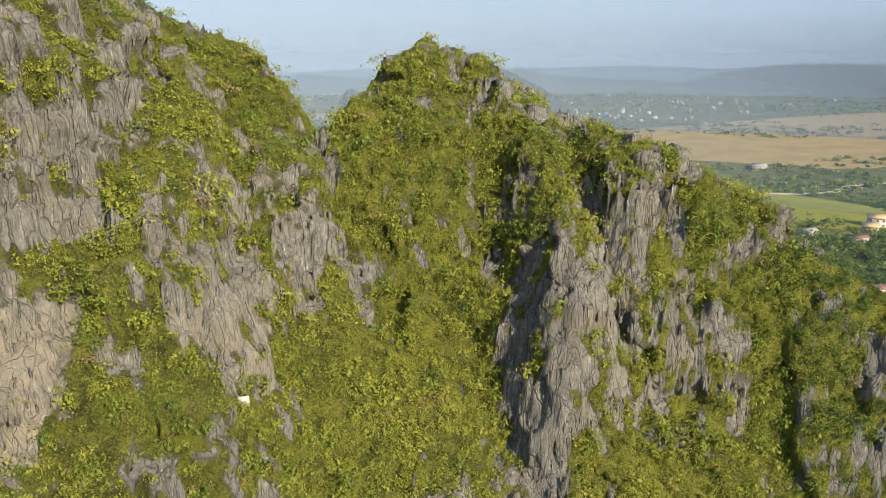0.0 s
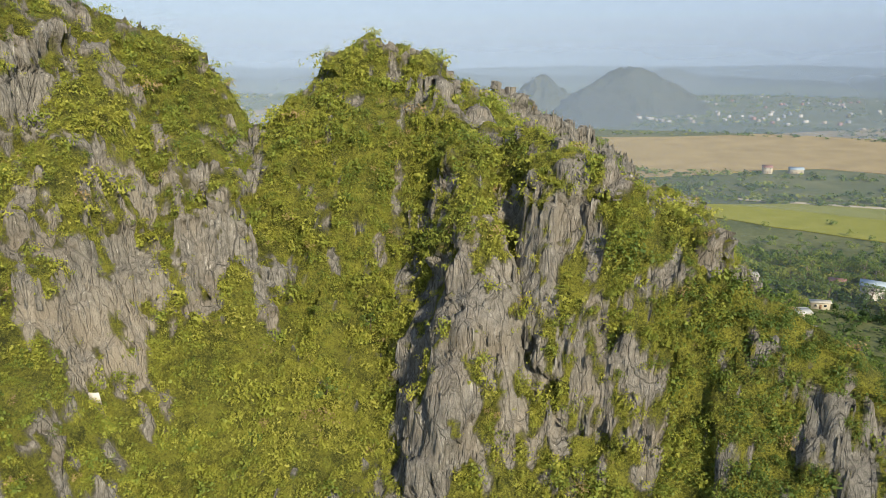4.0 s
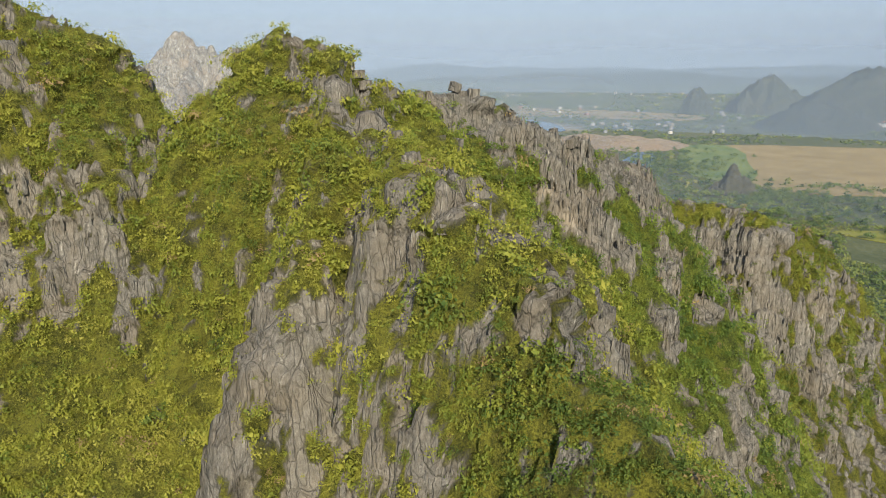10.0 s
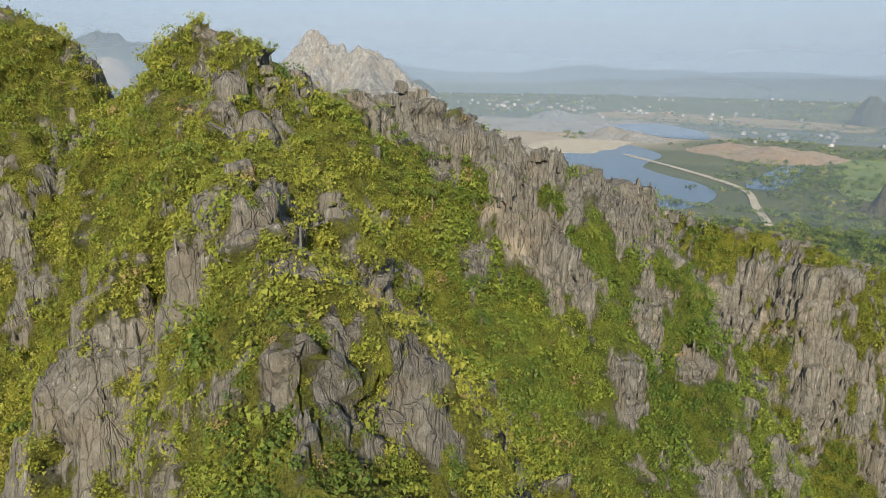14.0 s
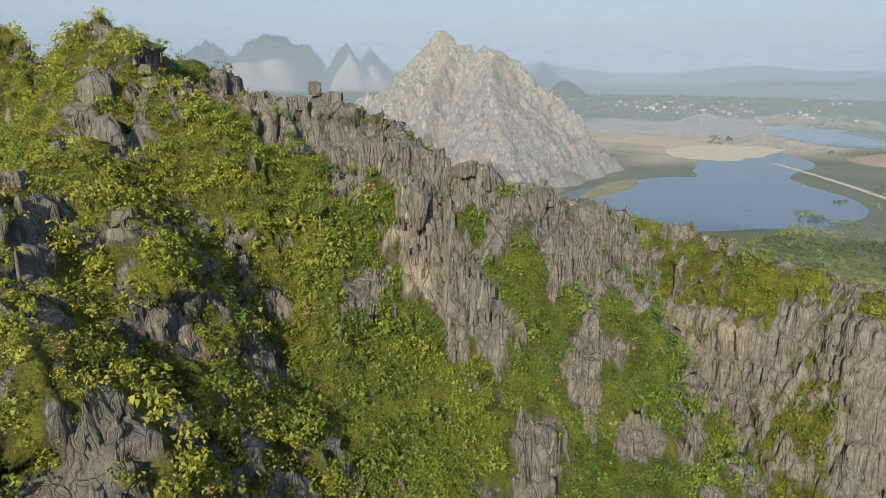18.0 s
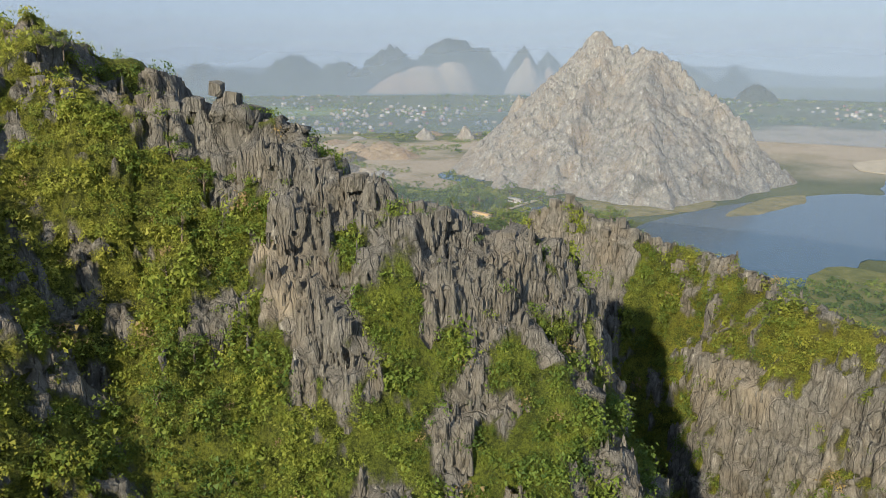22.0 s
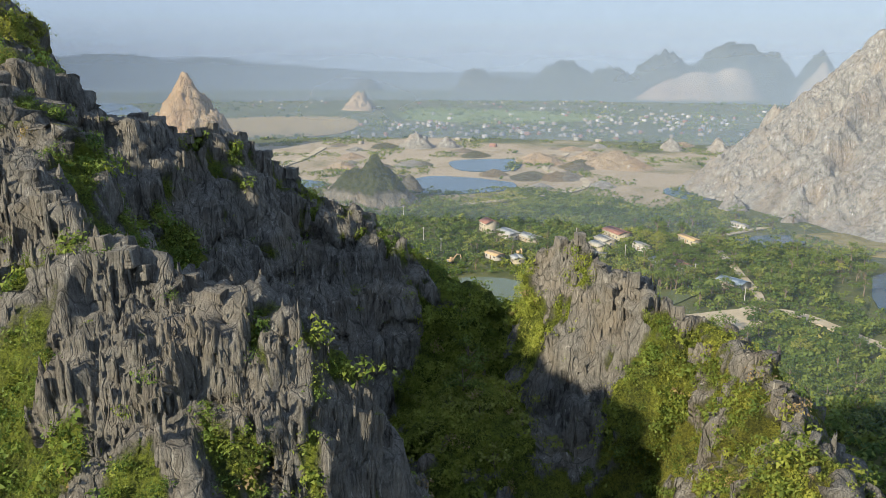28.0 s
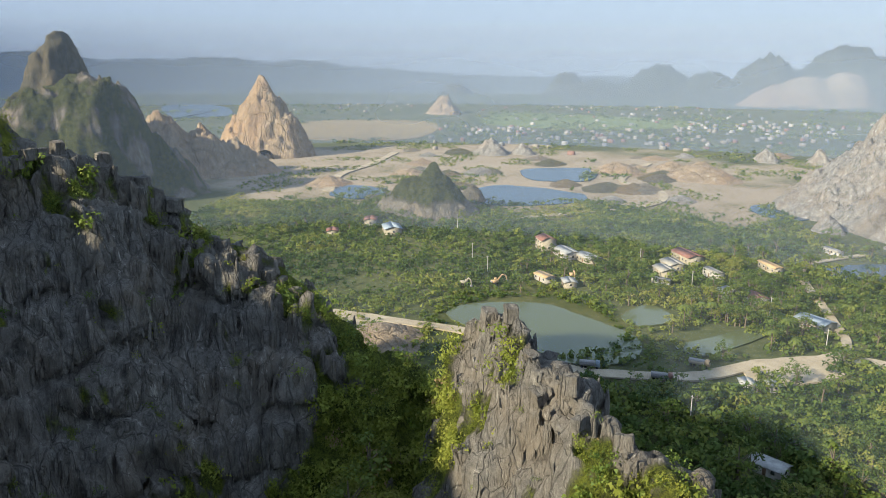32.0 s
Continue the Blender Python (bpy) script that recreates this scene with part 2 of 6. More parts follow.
    links.new(bp.outputs[0], b.inputs["Normal"])
    return m


def plain_mottle(name, a, b_, scale, rough=0.9, spec=0.2, detail=6.0):
    m, nt, nodes, links, b = material(name)
    n = noise_tex(nodes, links, scale, detail, 0.65)
    r = ramp(nodes, [(0.35, a), (0.65, b_)])
    links.new(n.outputs[0], r.inputs[0])
    links.new(r.outputs[0], b.inputs["Base Color"])
    b.inputs["Roughness"].default_value = rough
    b.inputs["Specular IOR Level"].default_value = spec
    return m


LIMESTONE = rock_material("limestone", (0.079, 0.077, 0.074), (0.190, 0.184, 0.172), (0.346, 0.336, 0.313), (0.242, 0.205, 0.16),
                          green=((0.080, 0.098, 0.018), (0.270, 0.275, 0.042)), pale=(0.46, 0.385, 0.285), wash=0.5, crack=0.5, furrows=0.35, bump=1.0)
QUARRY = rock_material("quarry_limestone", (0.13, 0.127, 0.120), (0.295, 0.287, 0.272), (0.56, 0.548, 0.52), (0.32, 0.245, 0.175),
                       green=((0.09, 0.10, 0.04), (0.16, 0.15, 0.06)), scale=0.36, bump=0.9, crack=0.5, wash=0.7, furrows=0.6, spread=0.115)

# ---------------------------------------------------------------- the karst mountain
# crest lines: (x, y, z); slopes of the side to the left of the line and to its right: steep part, its width, slope below
SPINES = []


def ridge(line, left, right, flat):
    SPINES.append((line, left, right, flat))


# the western summit, and the spur that comes forward from it
ridge([(-31, 36, 110), (-38, 31.5, 114), (-50, 26.5, 119), (-58, 10, 122.5), (-68, -14, 114), (-78, -45, 92)], (2.7, 11, 1.5), (2.4, 12, 1.2), 3.5)
ridge([(-41, 28, 114.5), (-40, 17, 108.5), (-39, 4, 97), (-37.5, -7, 87), (-35, -16, 74)], (2.9, 12, 1.7), (1.2, 10, 1.2), 2.5)
ridge([(-38, 28, 112.5), (-29, 23.5, 98), (-23, 23, 91.5)], (1.6, 4, 3.0), (1.9, 8, 1.6), 1.5)
# the middle summit and the wall that runs on from it
ridge([(-20, 40, 95), (-14.5, 40.5, 105.5), (-4.5, 43.5, 113.5), (4, 45.5, 110.5), (13, 47.5, 104.5), (13, 58, 103.5), (17, 67, 101.5), (24, 74, 97.5)], (2.2, 12, 1.3), (1.55, 10, 2.6), 3.0)
# the broad buttress below it: its back, its western corner, its northern side
ridge([(12, 46, 101), (20, 36, 98.5), (26, 33, 97.5), (34, 24, 96), (45, 19.5, 91.5), (53, 17, 86.5), (60, 12.5, 79.5), (71, 9.5, 73.5), (80, 4, 60)], (1.35, 10, 1.15), (3.5, 12, 1.5), 2.5)
ridge([(6, 42, 106), (16, 31.5, 98), (19.5, 21, 89), (20.5, 15.5, 80), (22, 13, 66)], (1.7, 4, 3.2), (2.6, 14, 1.8), 2.0)
ridge([(26, 33.5, 97.5), (36, 36.5, 92.5), (39, 40, 86)], (1.9, 10, 1.5), (1.6, 10, 1.5), 1.5)
ridge([(45, 24, 91), (52, 25.5, 87), (57, 29, 80), (60, 33, 71)], (1.5, 10, 1.5), (3.0, 12, 1.5), 2.0)
# the fluted crag
ridge([(22, 73, 98.5), (30, 75.5, 94), (36, 82, 92), (38, 91, 89), (38.5, 99, 86), (38, 103.2, 82.5)], (3.2, 14, 1.6), (1.9, 12, 1.5), 2.2)
ridge([(43, 94, 82), (50, 97, 75), (56, 100, 66), (62, 101, 56)], (2.8, 10, 1.6), (1.2, 10, 1.9), 1.5)
# the rib in the gully beside it
ridge([(22, 63, 95.5), (30, 60.5, 88), (38, 59, 78), (46, 58, 64)], (1.7, 8, 1.3), (2.0, 8, 1.3), 1.5)
# the shaded back ridge
ridge([(-4.5, 47, 110.5), (-4, 58, 105), (-8, 68, 97.5), (-15, 75, 94), (-24.5, 81.5, 91), (-25, 92, 84), (-24.5, 104, 76.5), (-22, 114, 70), (-21, 120, 67)], (2.2, 10, 1.4), (1.55, 14, 1.45), 2.0)
# the saddle under the trees
ridge([(-22, 118, 62), (-8, 117, 58.5), (1, 121, 58.5), (3, 127, 57)], (1.2, 8, 1.4), (1.2, 10, 1.3), 3.5)
# the northern spur
ridge([(-22, 126, 66), (-17, 129, 74), (-11, 132.5, 78.5), (-4, 137, 77.5), (4, 142.5, 75.5), (9, 148, 73.5), (22, 150.5, 71.5), (36, 149, 71.5), (50, 147.5, 71.5), (60, 147.5, 70), (70, 149, 61), (78, 150, 48)], (2.2, 12, 1.2), (2.7, 14, 1.7), 2.0)
ridge([(50, 149, 69.5), (63, 157, 66), (74, 166, 61.5), (84, 173, 48)], (1.8, 12, 1.2), (2.4, 14, 1.6), 2.0)
# the green gully below the two summits
ridge([(-9, 27, 76), (-10, 18, 62), (-13, 3, 53), (-16, -14, 40), (-18, -34, 26)], (0.6, 12, 0.9), (0.6, 12, 0.9), 2.0)


def spine_height(X, Y, pts, left, right, flat):
    best = np.full(X.shape, -1e3)
    steep = left if left[0] > right[0] else right
    for n, ((x0, y0, z0), (x1, y1, z1)) in enumerate(zip(pts, pts[1:])):
        dx, dy = x1 - x0, y1 - y0
        along = ((X - x0) * dx + (Y - y0) * dy) / (dx * dx + dy * dy)
        s = np.clip(along, 0, 1)
        end = smooth(0, 2.5, (along - 1) * math.hypot(dx, dy)) if n == len(pts) - 2 else (smooth(0, 2.5, -along * math.hypot(dx, dy)) if n == 0 else 0.0)
        px, py = X - x0 - s * dx, Y - y0 - s * dy
        d = np.hypot(px, py)
        side = smooth(-1, 1, (dx * py - dy * px) / (math.hypot(dx, dy) * (d + 1e-3)))
        drop, d = 0, np.sqrt(np.maximum(d - flat, 0) ** 2 + 0.25 * np.minimum(d, flat) ** 2)
        for (s1, w, s2), k in ((left, side * (1 - end)), (right, (1 - side) * (1 - end)), (steep, end)):
            drop = drop + k * (s1 * np.minimum(d, w) + s2 * np.maximum(d - w, 0))
        best = np.maximum(best, z0 + s * (z1 - z0) - drop)
    return best


def karst_height(X, Y):
    wx = X + 2.2 * fbm(X / 13, Y / 13, 3.0, 3, 5)
    wy = Y + 2.2 * fbm(X / 13, Y / 13, 9.0, 3, 6)
    hs = np.stack([spine_height(wx, wy, *sp) for sp in SPINES])
    k = 1.5
    top = hs.max(0)
    h = top + k * np.log(np.exp((hs - top) / k).sum(0)) - 0.6
    floor = 30 + 16 * fbm(X / 60, Y / 60, 1.0, 2, 8) - 0.0045 * ((X - 10) ** 2 + (Y - 60) ** 2)
    floor = np.maximum(floor, -8)
    return np.maximum(h, floor)


# where scrub grows (+) and where the rock is bare (-): centre and reach of each patch
GROWTH = []


def growth(amount, *patches):
    GROWTH.extend((*p, amount) for p in patches)


# green on the middle summit and the gully below it
growth(1, (-8, 15, 64, 10), (-17, 2, 57, 10.7), (-2, 36, 103, 5.7), (1, 32, 96, 6.9), (-1, 24, 78, 6.2), (-9, 8, 58, 7.1), (7, 32, 90, 5.8), (-15, 35, 101, 4.4), (13, 24, 81, 4.6), (9, 16, 64, 4.5), (-12, 26, 83, 4.5), (6, 18, 63, 4.3), (15, 6, 59, 3.5), (10, 43, 105, 2.7))
# bare on the middle summit and the gully below it
growth(-1, (-16, 19, 79, 4.6), (14, 4, 52, 3.5), (11, 34, 97, 3.4), (-13, 28, 89, 2.7), (12, 41, 101, 2.8), (3, 42, 109, 2.6), (13, 36, 99, 2.6), (-6, 23, 77, 2.5), (-5, 24, 79, 2.5))
# green on the northern spur and the saddle
growth(1, (81, 145, 35, 10.5), (70, 144, 54, 8.5), (-15, 118, 61, 8), (45, 145, 66, 6.3), (13, 141, 58, 5.9), (-5, 115, 55, 5.9), (22, 146, 62, 5.2), (12, 147, 69, 4.7), (-20, 123, 63, 4.6), (42, 147, 69, 4.6), (31, 145, 65, 4.3), (11, 142, 64, 4.3), (17, 142, 55, 4.4), (4, 122, 55, 3.9), (26, 146, 63, 3.9), (7, 140, 67, 3.7), (15, 146, 66, 3.2), (-8, 128, 67, 2.9))
# bare on the northern spur and the saddle
growth(-1, (51, 138, 50, 8.6), (69, 139, 41, 6.9), (59, 138, 49, 6.9), (3, 139, 73, 4.5), (57, 141, 56, 5.3), (6, 134, 61, 5), (39, 140, 56, 3.6), (46, 141, 57, 4.1), (8, 146, 71, 4.1), (29, 140, 50, 3.7), (31, 142, 57, 3.6), (32, 149, 70, 3.6), (49, 143, 60, 3.2), (14, 149, 71, 3.2), (-3, 136, 75, 3.2), (-9, 130, 74, 3.1))
# green on the western summit
growth(1, (-31, 26, 100, 7.5), (-36, 16, 99, 5.3), (-19, 6, 64, 5.1), (-39, -18, 71, 4.3), (-25, 37, 99, 3.6), (-48, -9, 84, 3.4))
# bare on the western summit
growth(-1, (-32, -9, 75, 6), (-21, 15, 78, 4.4), (-25, 9, 74, 5.4), (-28, -2, 70, 5.2), (-47, -23, 70, 4.9), (-49, -17, 78, 4.4), (-33, 14, 90, 4.2), (-32, -6, 80, 4.1), (-49, 2, 101, 4.1), (-27, 11, 77, 3.8), (-40, 19, 108, 3.5), (-29, -7, 70, 3.4), (-20, 20, 85, 2.6), (-40, -5, 87, 2.5))
# green on the shaded back ridge
growth(1, (-17, 108, 66, 3.1), (-26, 103, 76, 3.1), (-13, 79, 91, 3), (3, 76, 79, 2.5))
# bare on the shaded back ridge
growth(-1, (-15, 92, 72, 7.1), (-1, 65, 95, 6.6), (-23, 96, 78, 5.5), (-19, 83, 88, 5.4), (-15, 106, 65, 5.3), (-4, 72, 92, 4.9), (-9, 101, 58, 4.8), (-21, 88, 81, 4.1))
# green on the buttress
growth(1, (57, 4, 54, 5.7), (61, 10, 74, 5.7), (25, 29, 92, 4.5), (48, 17, 85, 3.6), (38, 2, 48, 4.5), (60, 7, 64, 3.9), (19, 25, 91, 3.8), (43, 16, 84, 3.6), (48, 12, 73, 3.2), (55, 12, 77, 3.5), (50, 37, 74, 3.2), (46, 36, 78, 3), (25, 37, 95, 2.9), (29, 30, 97, 2.8), (19, 34, 94, 2.6), (23, 19, 84, 2.5), (49, 22, 88, 2.5), (49, 13, 77, 2.5), (55, 24, 82, 2.5), (42, 29, 87, 2.5), (50, 27, 86, 2.5))
# bare on the buttress
growth(-1, (39, 13, 71, 5.4), (47, 7, 58, 4.6), (34, 11, 60, 5), (28, 15, 71, 4.2), (35, 7, 55, 4.9), (28, 11, 65, 4.5), (42, 11, 66, 4.4), (17, 38, 97, 4), (38, 40, 85, 3.8), (21, 4, 56, 3.8), (33, 20, 87, 3.2), (38, 35, 90, 3.1), (19, 6, 64, 3.4), (35, 21, 89, 3.2), (20, 11, 75, 3), (36, 23, 92, 2.9), (23, 8, 70, 2.9), (43, 38, 81, 2.8), (34, 30, 93, 2.6), (44, 19, 88, 2.5), (38, 16, 80, 2.5), (47, 14, 79, 2.5))
# bare on the buttress
growth(-1, (46, 22, 89, 2.5), (55, 18, 84, 2.5), (59, 16, 80, 2.5), (61, 16, 77, 2.5), (56, 28, 80, 2.5), (54, 25, 85, 2.5))
# green on the fluted crag
growth(1, (59, 81, 55, 5.3), (57, 64, 50, 5.3), (45, 73, 70, 4.1), (49, 79, 72, 3.1), (39, 67, 74, 3.7), (50, 78, 68, 3.7), (48, 103, 70, 3.7), (55, 90, 67, 3.3), (48, 74, 68, 3.3), (28, 67, 90, 2.7), (54, 95, 71, 2.7), (50, 92, 74, 2.8), (36, 66, 76, 2.8), (46, 99, 76, 2.7), (29, 68, 89, 2.5), (40, 81, 86, 2.5), (44, 81, 80, 2.5), (32, 65, 83, 2.5), (36, 68, 80, 2.5), (38, 78, 86, 2.5), (43, 79, 81, 2.5), (48, 82, 74, 2.5))
# green on the fluted crag
growth(1, (45, 103, 76, 2.5), (26, 81, 87, 2.5), (42, 82, 85, 2.5), (47, 86, 75, 2.5), (42, 105, 80, 2.5))
# bare on the fluted crag
growth(-1, (34, 79, 91, 4.4), (40, 83, 87, 4.1), (45, 88, 81, 4.3), (54, 75, 62, 4.4), (43, 74, 75, 4.5), (39, 73, 80, 3.4), (65, 86, 49, 4), (51, 85, 70, 3.6), (52, 91, 71, 3.3), (42, 93, 85, 3.7), (45, 75, 73, 3.8), (32, 75, 91, 3.4), (45, 95, 80, 3.2), (42, 90, 85, 3.3), (40, 96, 86, 3.3), (31, 72, 91, 3.2), (25, 69, 96, 2.8), (35, 71, 85, 3.1), (59, 98, 63, 3.1), (57, 87, 62, 2.7), (36, 72, 83, 2.7), (24, 70, 97, 2.7))
# bare on the fluted crag
growth(-1, (44, 100, 80, 2.7), (21, 64, 96, 2.6), (51, 104, 62, 2.5), (41, 101, 84, 2.5))
# green on the gully beside the fluted crag
growth(1, (52, 59, 56, 5.9), (45, 56, 65, 5.7), (27, 51, 86, 5.5), (42, 62, 70, 5.1), (46, 63, 64, 4.7), (29, 60, 87, 4.1), (20, 52, 98, 4), (23, 46, 93, 3.6), (20, 48, 97, 3.2), (42, 55, 71, 3), (42, 58, 73, 2.9), (24, 60, 92, 2.6), (33, 58, 81, 2.5), (23, 63, 94, 2.5))
# bare on the gully beside the fluted crag
growth(-1, (15, 54, 102, 3.9), (34, 47, 79, 3.5), (38, 47, 77, 3.1), (15, 46, 103, 2.9), (20, 59, 98, 2.7), (37, 58, 78, 2.6), (23, 56, 93, 2.5), (35, 64, 78, 2.5))
# bare on the upper buttress and the wall behind it
growth(-1, (41, 20, 91, 3.5), (51, 22, 86, 4), (42, 40, 82, 4), (57, 23, 79, 4.5), (56, 15, 82, 4), (44, 16, 84, 3.5), (39, 37, 89, 3.5), (43, 36, 83, 4), (27, 45, 87, 3), (19, 40, 97, 4), (32, 50, 80, 3), (50, 35, 77, 4))
# bare on the fluted crag's crest and the shaded back ridge
growth(-1, (40, 103, 82, 6), (43, 99, 79, 5), (44, 104, 74, 5), (38, 107, 76, 5), (0, 85, 72, 9), (5, 92, 66, 8), (-8, 98, 66, 8), (10, 80, 76, 8), (14, 88, 70, 8))
# fresh or washed rock of a paler, warmer colour
PALE = [((34, 12, 64), 15, 0.25), ((21, 13, 72), 1.6, 0.9), ((36, 12, 60), 2, 0.8), ((-21, 26, 76), 5, 0.6), ((-30, 0, 70), 10, 0.55), ((-36, 18, 88), 14, 0.3), ((20, 20, 88), 14, 0.3), ((-49, -18, 77), 7, 0.85), ((-46, -25, 68), 6, 0.85), ((-32, -10, 75), 5, 0.5), ((46, 17, 79), 2.5, 0.6), ((33, 68, 86), 2.4, 0.85), ((37, 69.5, 80), 2.2, 0.85), ((36.5, 39, 88), 2.6, 0.7), ((40, 47, 78), 2.4, 0.7), ((40, 139, 57), 2.8, 0.9), ((57, 134, 55), 9, 0.55), ((16, 54, 101), 5, 0.35), ((30, 138, 56), 7, 0.4), ((-16, 33, 90), 3, 0.5), ((-6, 27, 77), 3, 0.5), ((50, 88, 66), 5, 0.3)]
STEP = 0.41
gx, gy = np.arange(-102, 112, STEP), np.arange(-62, 184, STEP)
GX, GY = np.meshgrid(gx, gy, indexing="ij")
GH = karst_height(GX, GY)
GH = GH + 1.5 * fbm(GX / 7, GY / 7, 0.0, 4, 40)
rim = np.minimum(np.minimum(GX - gx[0], gx[-1] - GX), np.minimum(GY - gy[0], gy[-1] - GY))
GH = np.minimum(GH, 5.5 * rim - 8)                            # the foot closes all round
SLOPE = np.hypot(*np.gradient(GH, STEP))
grow, cover = 0.0, 0.35
wob_x, wob_y = GX + 1.6 * fbm(GX / 5, GY / 5, GH / 9, 2, 63), GY + 1.6 * fbm(GX / 5, GY / 5, GH / 9, 2, 64)
for cx, cy, cz, reach, amount in GROWTH:
    near = np.exp(-((wob_x - cx) ** 2 + (wob_y - cy) ** 2 + 0.8 * (GH - cz) ** 2) / (reach * reach))
    grow, cover = grow + amount * near, cover + near
grow = grow / cover
south = np.maximum(smooth(56, 44, GY) * smooth(-20, 0, GX + 40), smooth(118, 130, GY) * smooth(5, 20, GX))     # growth and rock finely mixed
patch = 0.45 * (0.3 + south) * fbm(GX / 1.4, GY / 1.4, GH / 3.5, 3, 66) + 0.95 * fbm(GX / 3.1, GY / 3.1, GH / 15, 4, 61, 0.62) + 0.36 * fbm(GX / 13, GY / 13, GH / 16, 2, 62)
VEG = smooth(-0.07, 0.11, 0.85 * patch + 0.07 + 0.13 * south - 0.10 * smooth(124, 134, GY) * smooth(8, 20, GX) - 0.16 * smooth(1.2, 3.2, SLOPE) + (0.48 - 0.24 * south) * grow)
ROCK = 1 - VEG
# bare rock stands in ledges and walls
phase = GH / 6.5 + 1.1 * fbm(GX / 16, GY / 16, 0, 3, 45)
frac = phase - np.floor(phase)
GH = GH + (0.6 - 0.5 * np.exp(-((GX - 34) ** 2 + (GY - 12) ** 2 + (GH - 64) ** 2) / 300)) * ROCK * 6.5 * (smooth(0.30, 0.72, frac) - frac)
NX_, NY_ = np.gradient(GH, STEP)
SLOPE = np.hypot(NX_, NY_)
STEEP = smooth(0.4, 1.6, SLOPE)
SX, SY = (sum(np.roll(np.roll(g, i, 0), j, 1) for i in (-2, 0, 2) for j in (-2, 0, 2)) / 9 for g in (NX_, NY_))
ux, uy = -SX / (np.hypot(SX, SY) + 0.05), -SY / (np.hypot(SX, SY) + 0.05)
# and breaks into upright slabs and flutes with cracks between them
f1, f2, cell = worley(GX / 2.3, GY / 2.3, GH / 11, 70)
g1, g2, cell2 = worley(GX / 1.25 + 9, GY / 1.25, GH / 6.0, 80)
b1, b2, cell3 = worley(GX / 7, GY / 7, GH / 12, 90)
crack = smooth(0.0, 0.09, f2 - f1)
h1 = worley(GX / 2.6, GY / 2.6, GH / 2.6, 85)[0]                 # bushy humps under the growth
h2 = worley(GX / 1.2, GY / 1.2, GH / 1.2, 86)[0]
sheet = np.exp(-((GX - 34) ** 2 + (GY - 12) ** 2 + (GH - 64) ** 2) / 300)          # one smooth wall
cell, cell2, crack = cell * (1 - 0.75 * sheet), cell2 * (1 - 0.6 * sheet), crack * (1 - 0.8 * sheet)
calm = 1 - 0.6 * smooth(52, 42, GY) * smooth(110, 98, GH)                        # the southern walls are plainer
cell2, crack = cell2 * calm, crack * calm
flute = calm * ridged(GX / 1.5, GY / 1.5, GH / 12, 2, 58)
out = (0.25 + 0.75 * STEEP) * ((0.2 + 0.8 * ROCK) * (0.55 * cell + 0.55 * crack + 0.36 * cell2 + 0.30 * flute) + 1.5 * cell3 + 0.5 * vnoise(GX / 4, GY / 4, GH / 4, 54))
up = ROCK * (0.5 * cell + 0.42 * cell2 + 0.3 * crack + 0.3 * flute) + 0.4 * cell3 + VEG * (0.9 * (0.55 - h1) + 0.5 * (0.5 - h2))
pale = 0.0
for (cx, cy, cz), reach, amount in PALE:
    pale = np.maximum(pale, amount * np.exp(-((GX - cx) ** 2 + (GY - cy) ** 2 + (GH - cz) ** 2) / (reach * reach)))
pale = np.clip(pale * (1.0 + 0.6 * cell), 0, 1)
KV = np.stack([GX + ux * out, GY + uy * out, GH + up], -1)
LUSH = smooth(30, 84, GY + 10 * fbm(GX / 14, GY / 14, 0, 3, 977)) * (1 - 0.9 * smooth(122, 132, GY) * smooth(4, 16, GX))     # greener away from the dry southern walls
karst = tagged(new("karst_mountain", mesh_from("karst_mountain", KV.reshape(-1, 3), grid_faces(len(gx), len(gy)), LIMESTONE, False, [("veg", (0.9 * VEG).ravel()), ("pale", pale.ravel()), ("lush", LUSH.ravel())])),
               "craggy grey limestone mountain overgrown with green scrub", "mountain")

# ---------------------------------------------------------------- the plain
def ground_material():
    m, nt, nodes, links, b = material("plain_ground")
    n1 = noise_tex(nodes, links, 0.012, 8, 0.7)
    n2 = noise_tex(nodes, links, 0.30, 8, 0.75)
    g = ramp(nodes, [(0.34, (0.034, 0.048, 0.02)), (0.5, (0.075, 0.088, 0.034)), (0.66, (0.16, 0.15, 0.07))])
    mx = nodes.new("ShaderNodeMath")
    mx.operation = 'MULTIPLY_ADD'
    links.new(n2.outputs[0], mx.inputs[0])
    mx.inputs[1].default_value = 0.5
    hf = nodes.new("ShaderNodeMath")
    hf.operation = 'MULTIPLY'
    links.new(n1.outputs[0], hf.inputs[0])
    hf.inputs[1].default_value = 0.5
    links.new(hf.outputs[0], mx.inputs[2])
    links.new(mx.outputs[0], g.inputs[0])
    s = ramp(nodes, [(0.35, (0.09, 0.105, 0.05)), (0.42, (0.19, 0.165, 0.10)), (0.47, (0.27, 0.22, 0.16)), (0.53, (0.34, 0.29, 0.225)), (0.58, (0.25, 0.21, 0.15)), (0.66, (0.12, 0.125, 0.06))])
    links.new(mx.outputs[0], s.inputs[0])
    col = mix_rgb(nodes, links, attr(nodes, "sand"), g.outputs[0], s.outputs[0])
    links.new(col, b.inputs["Base Color"])
    b.inputs["Roughness"].default_value = 0.95
    return m


GROUND = ground_material()
r_ = np.concatenate([np.linspace(0, 900, 91), np.geomspace(915, 4700, 60)])
a_ = np.linspace(0, 2 * math.pi, 241)
RR, AA = np.meshgrid(r_, a_, indexing="ij")
PX, PY = RR * np.sin(AA) - 100, RR * np.cos(AA) + 100


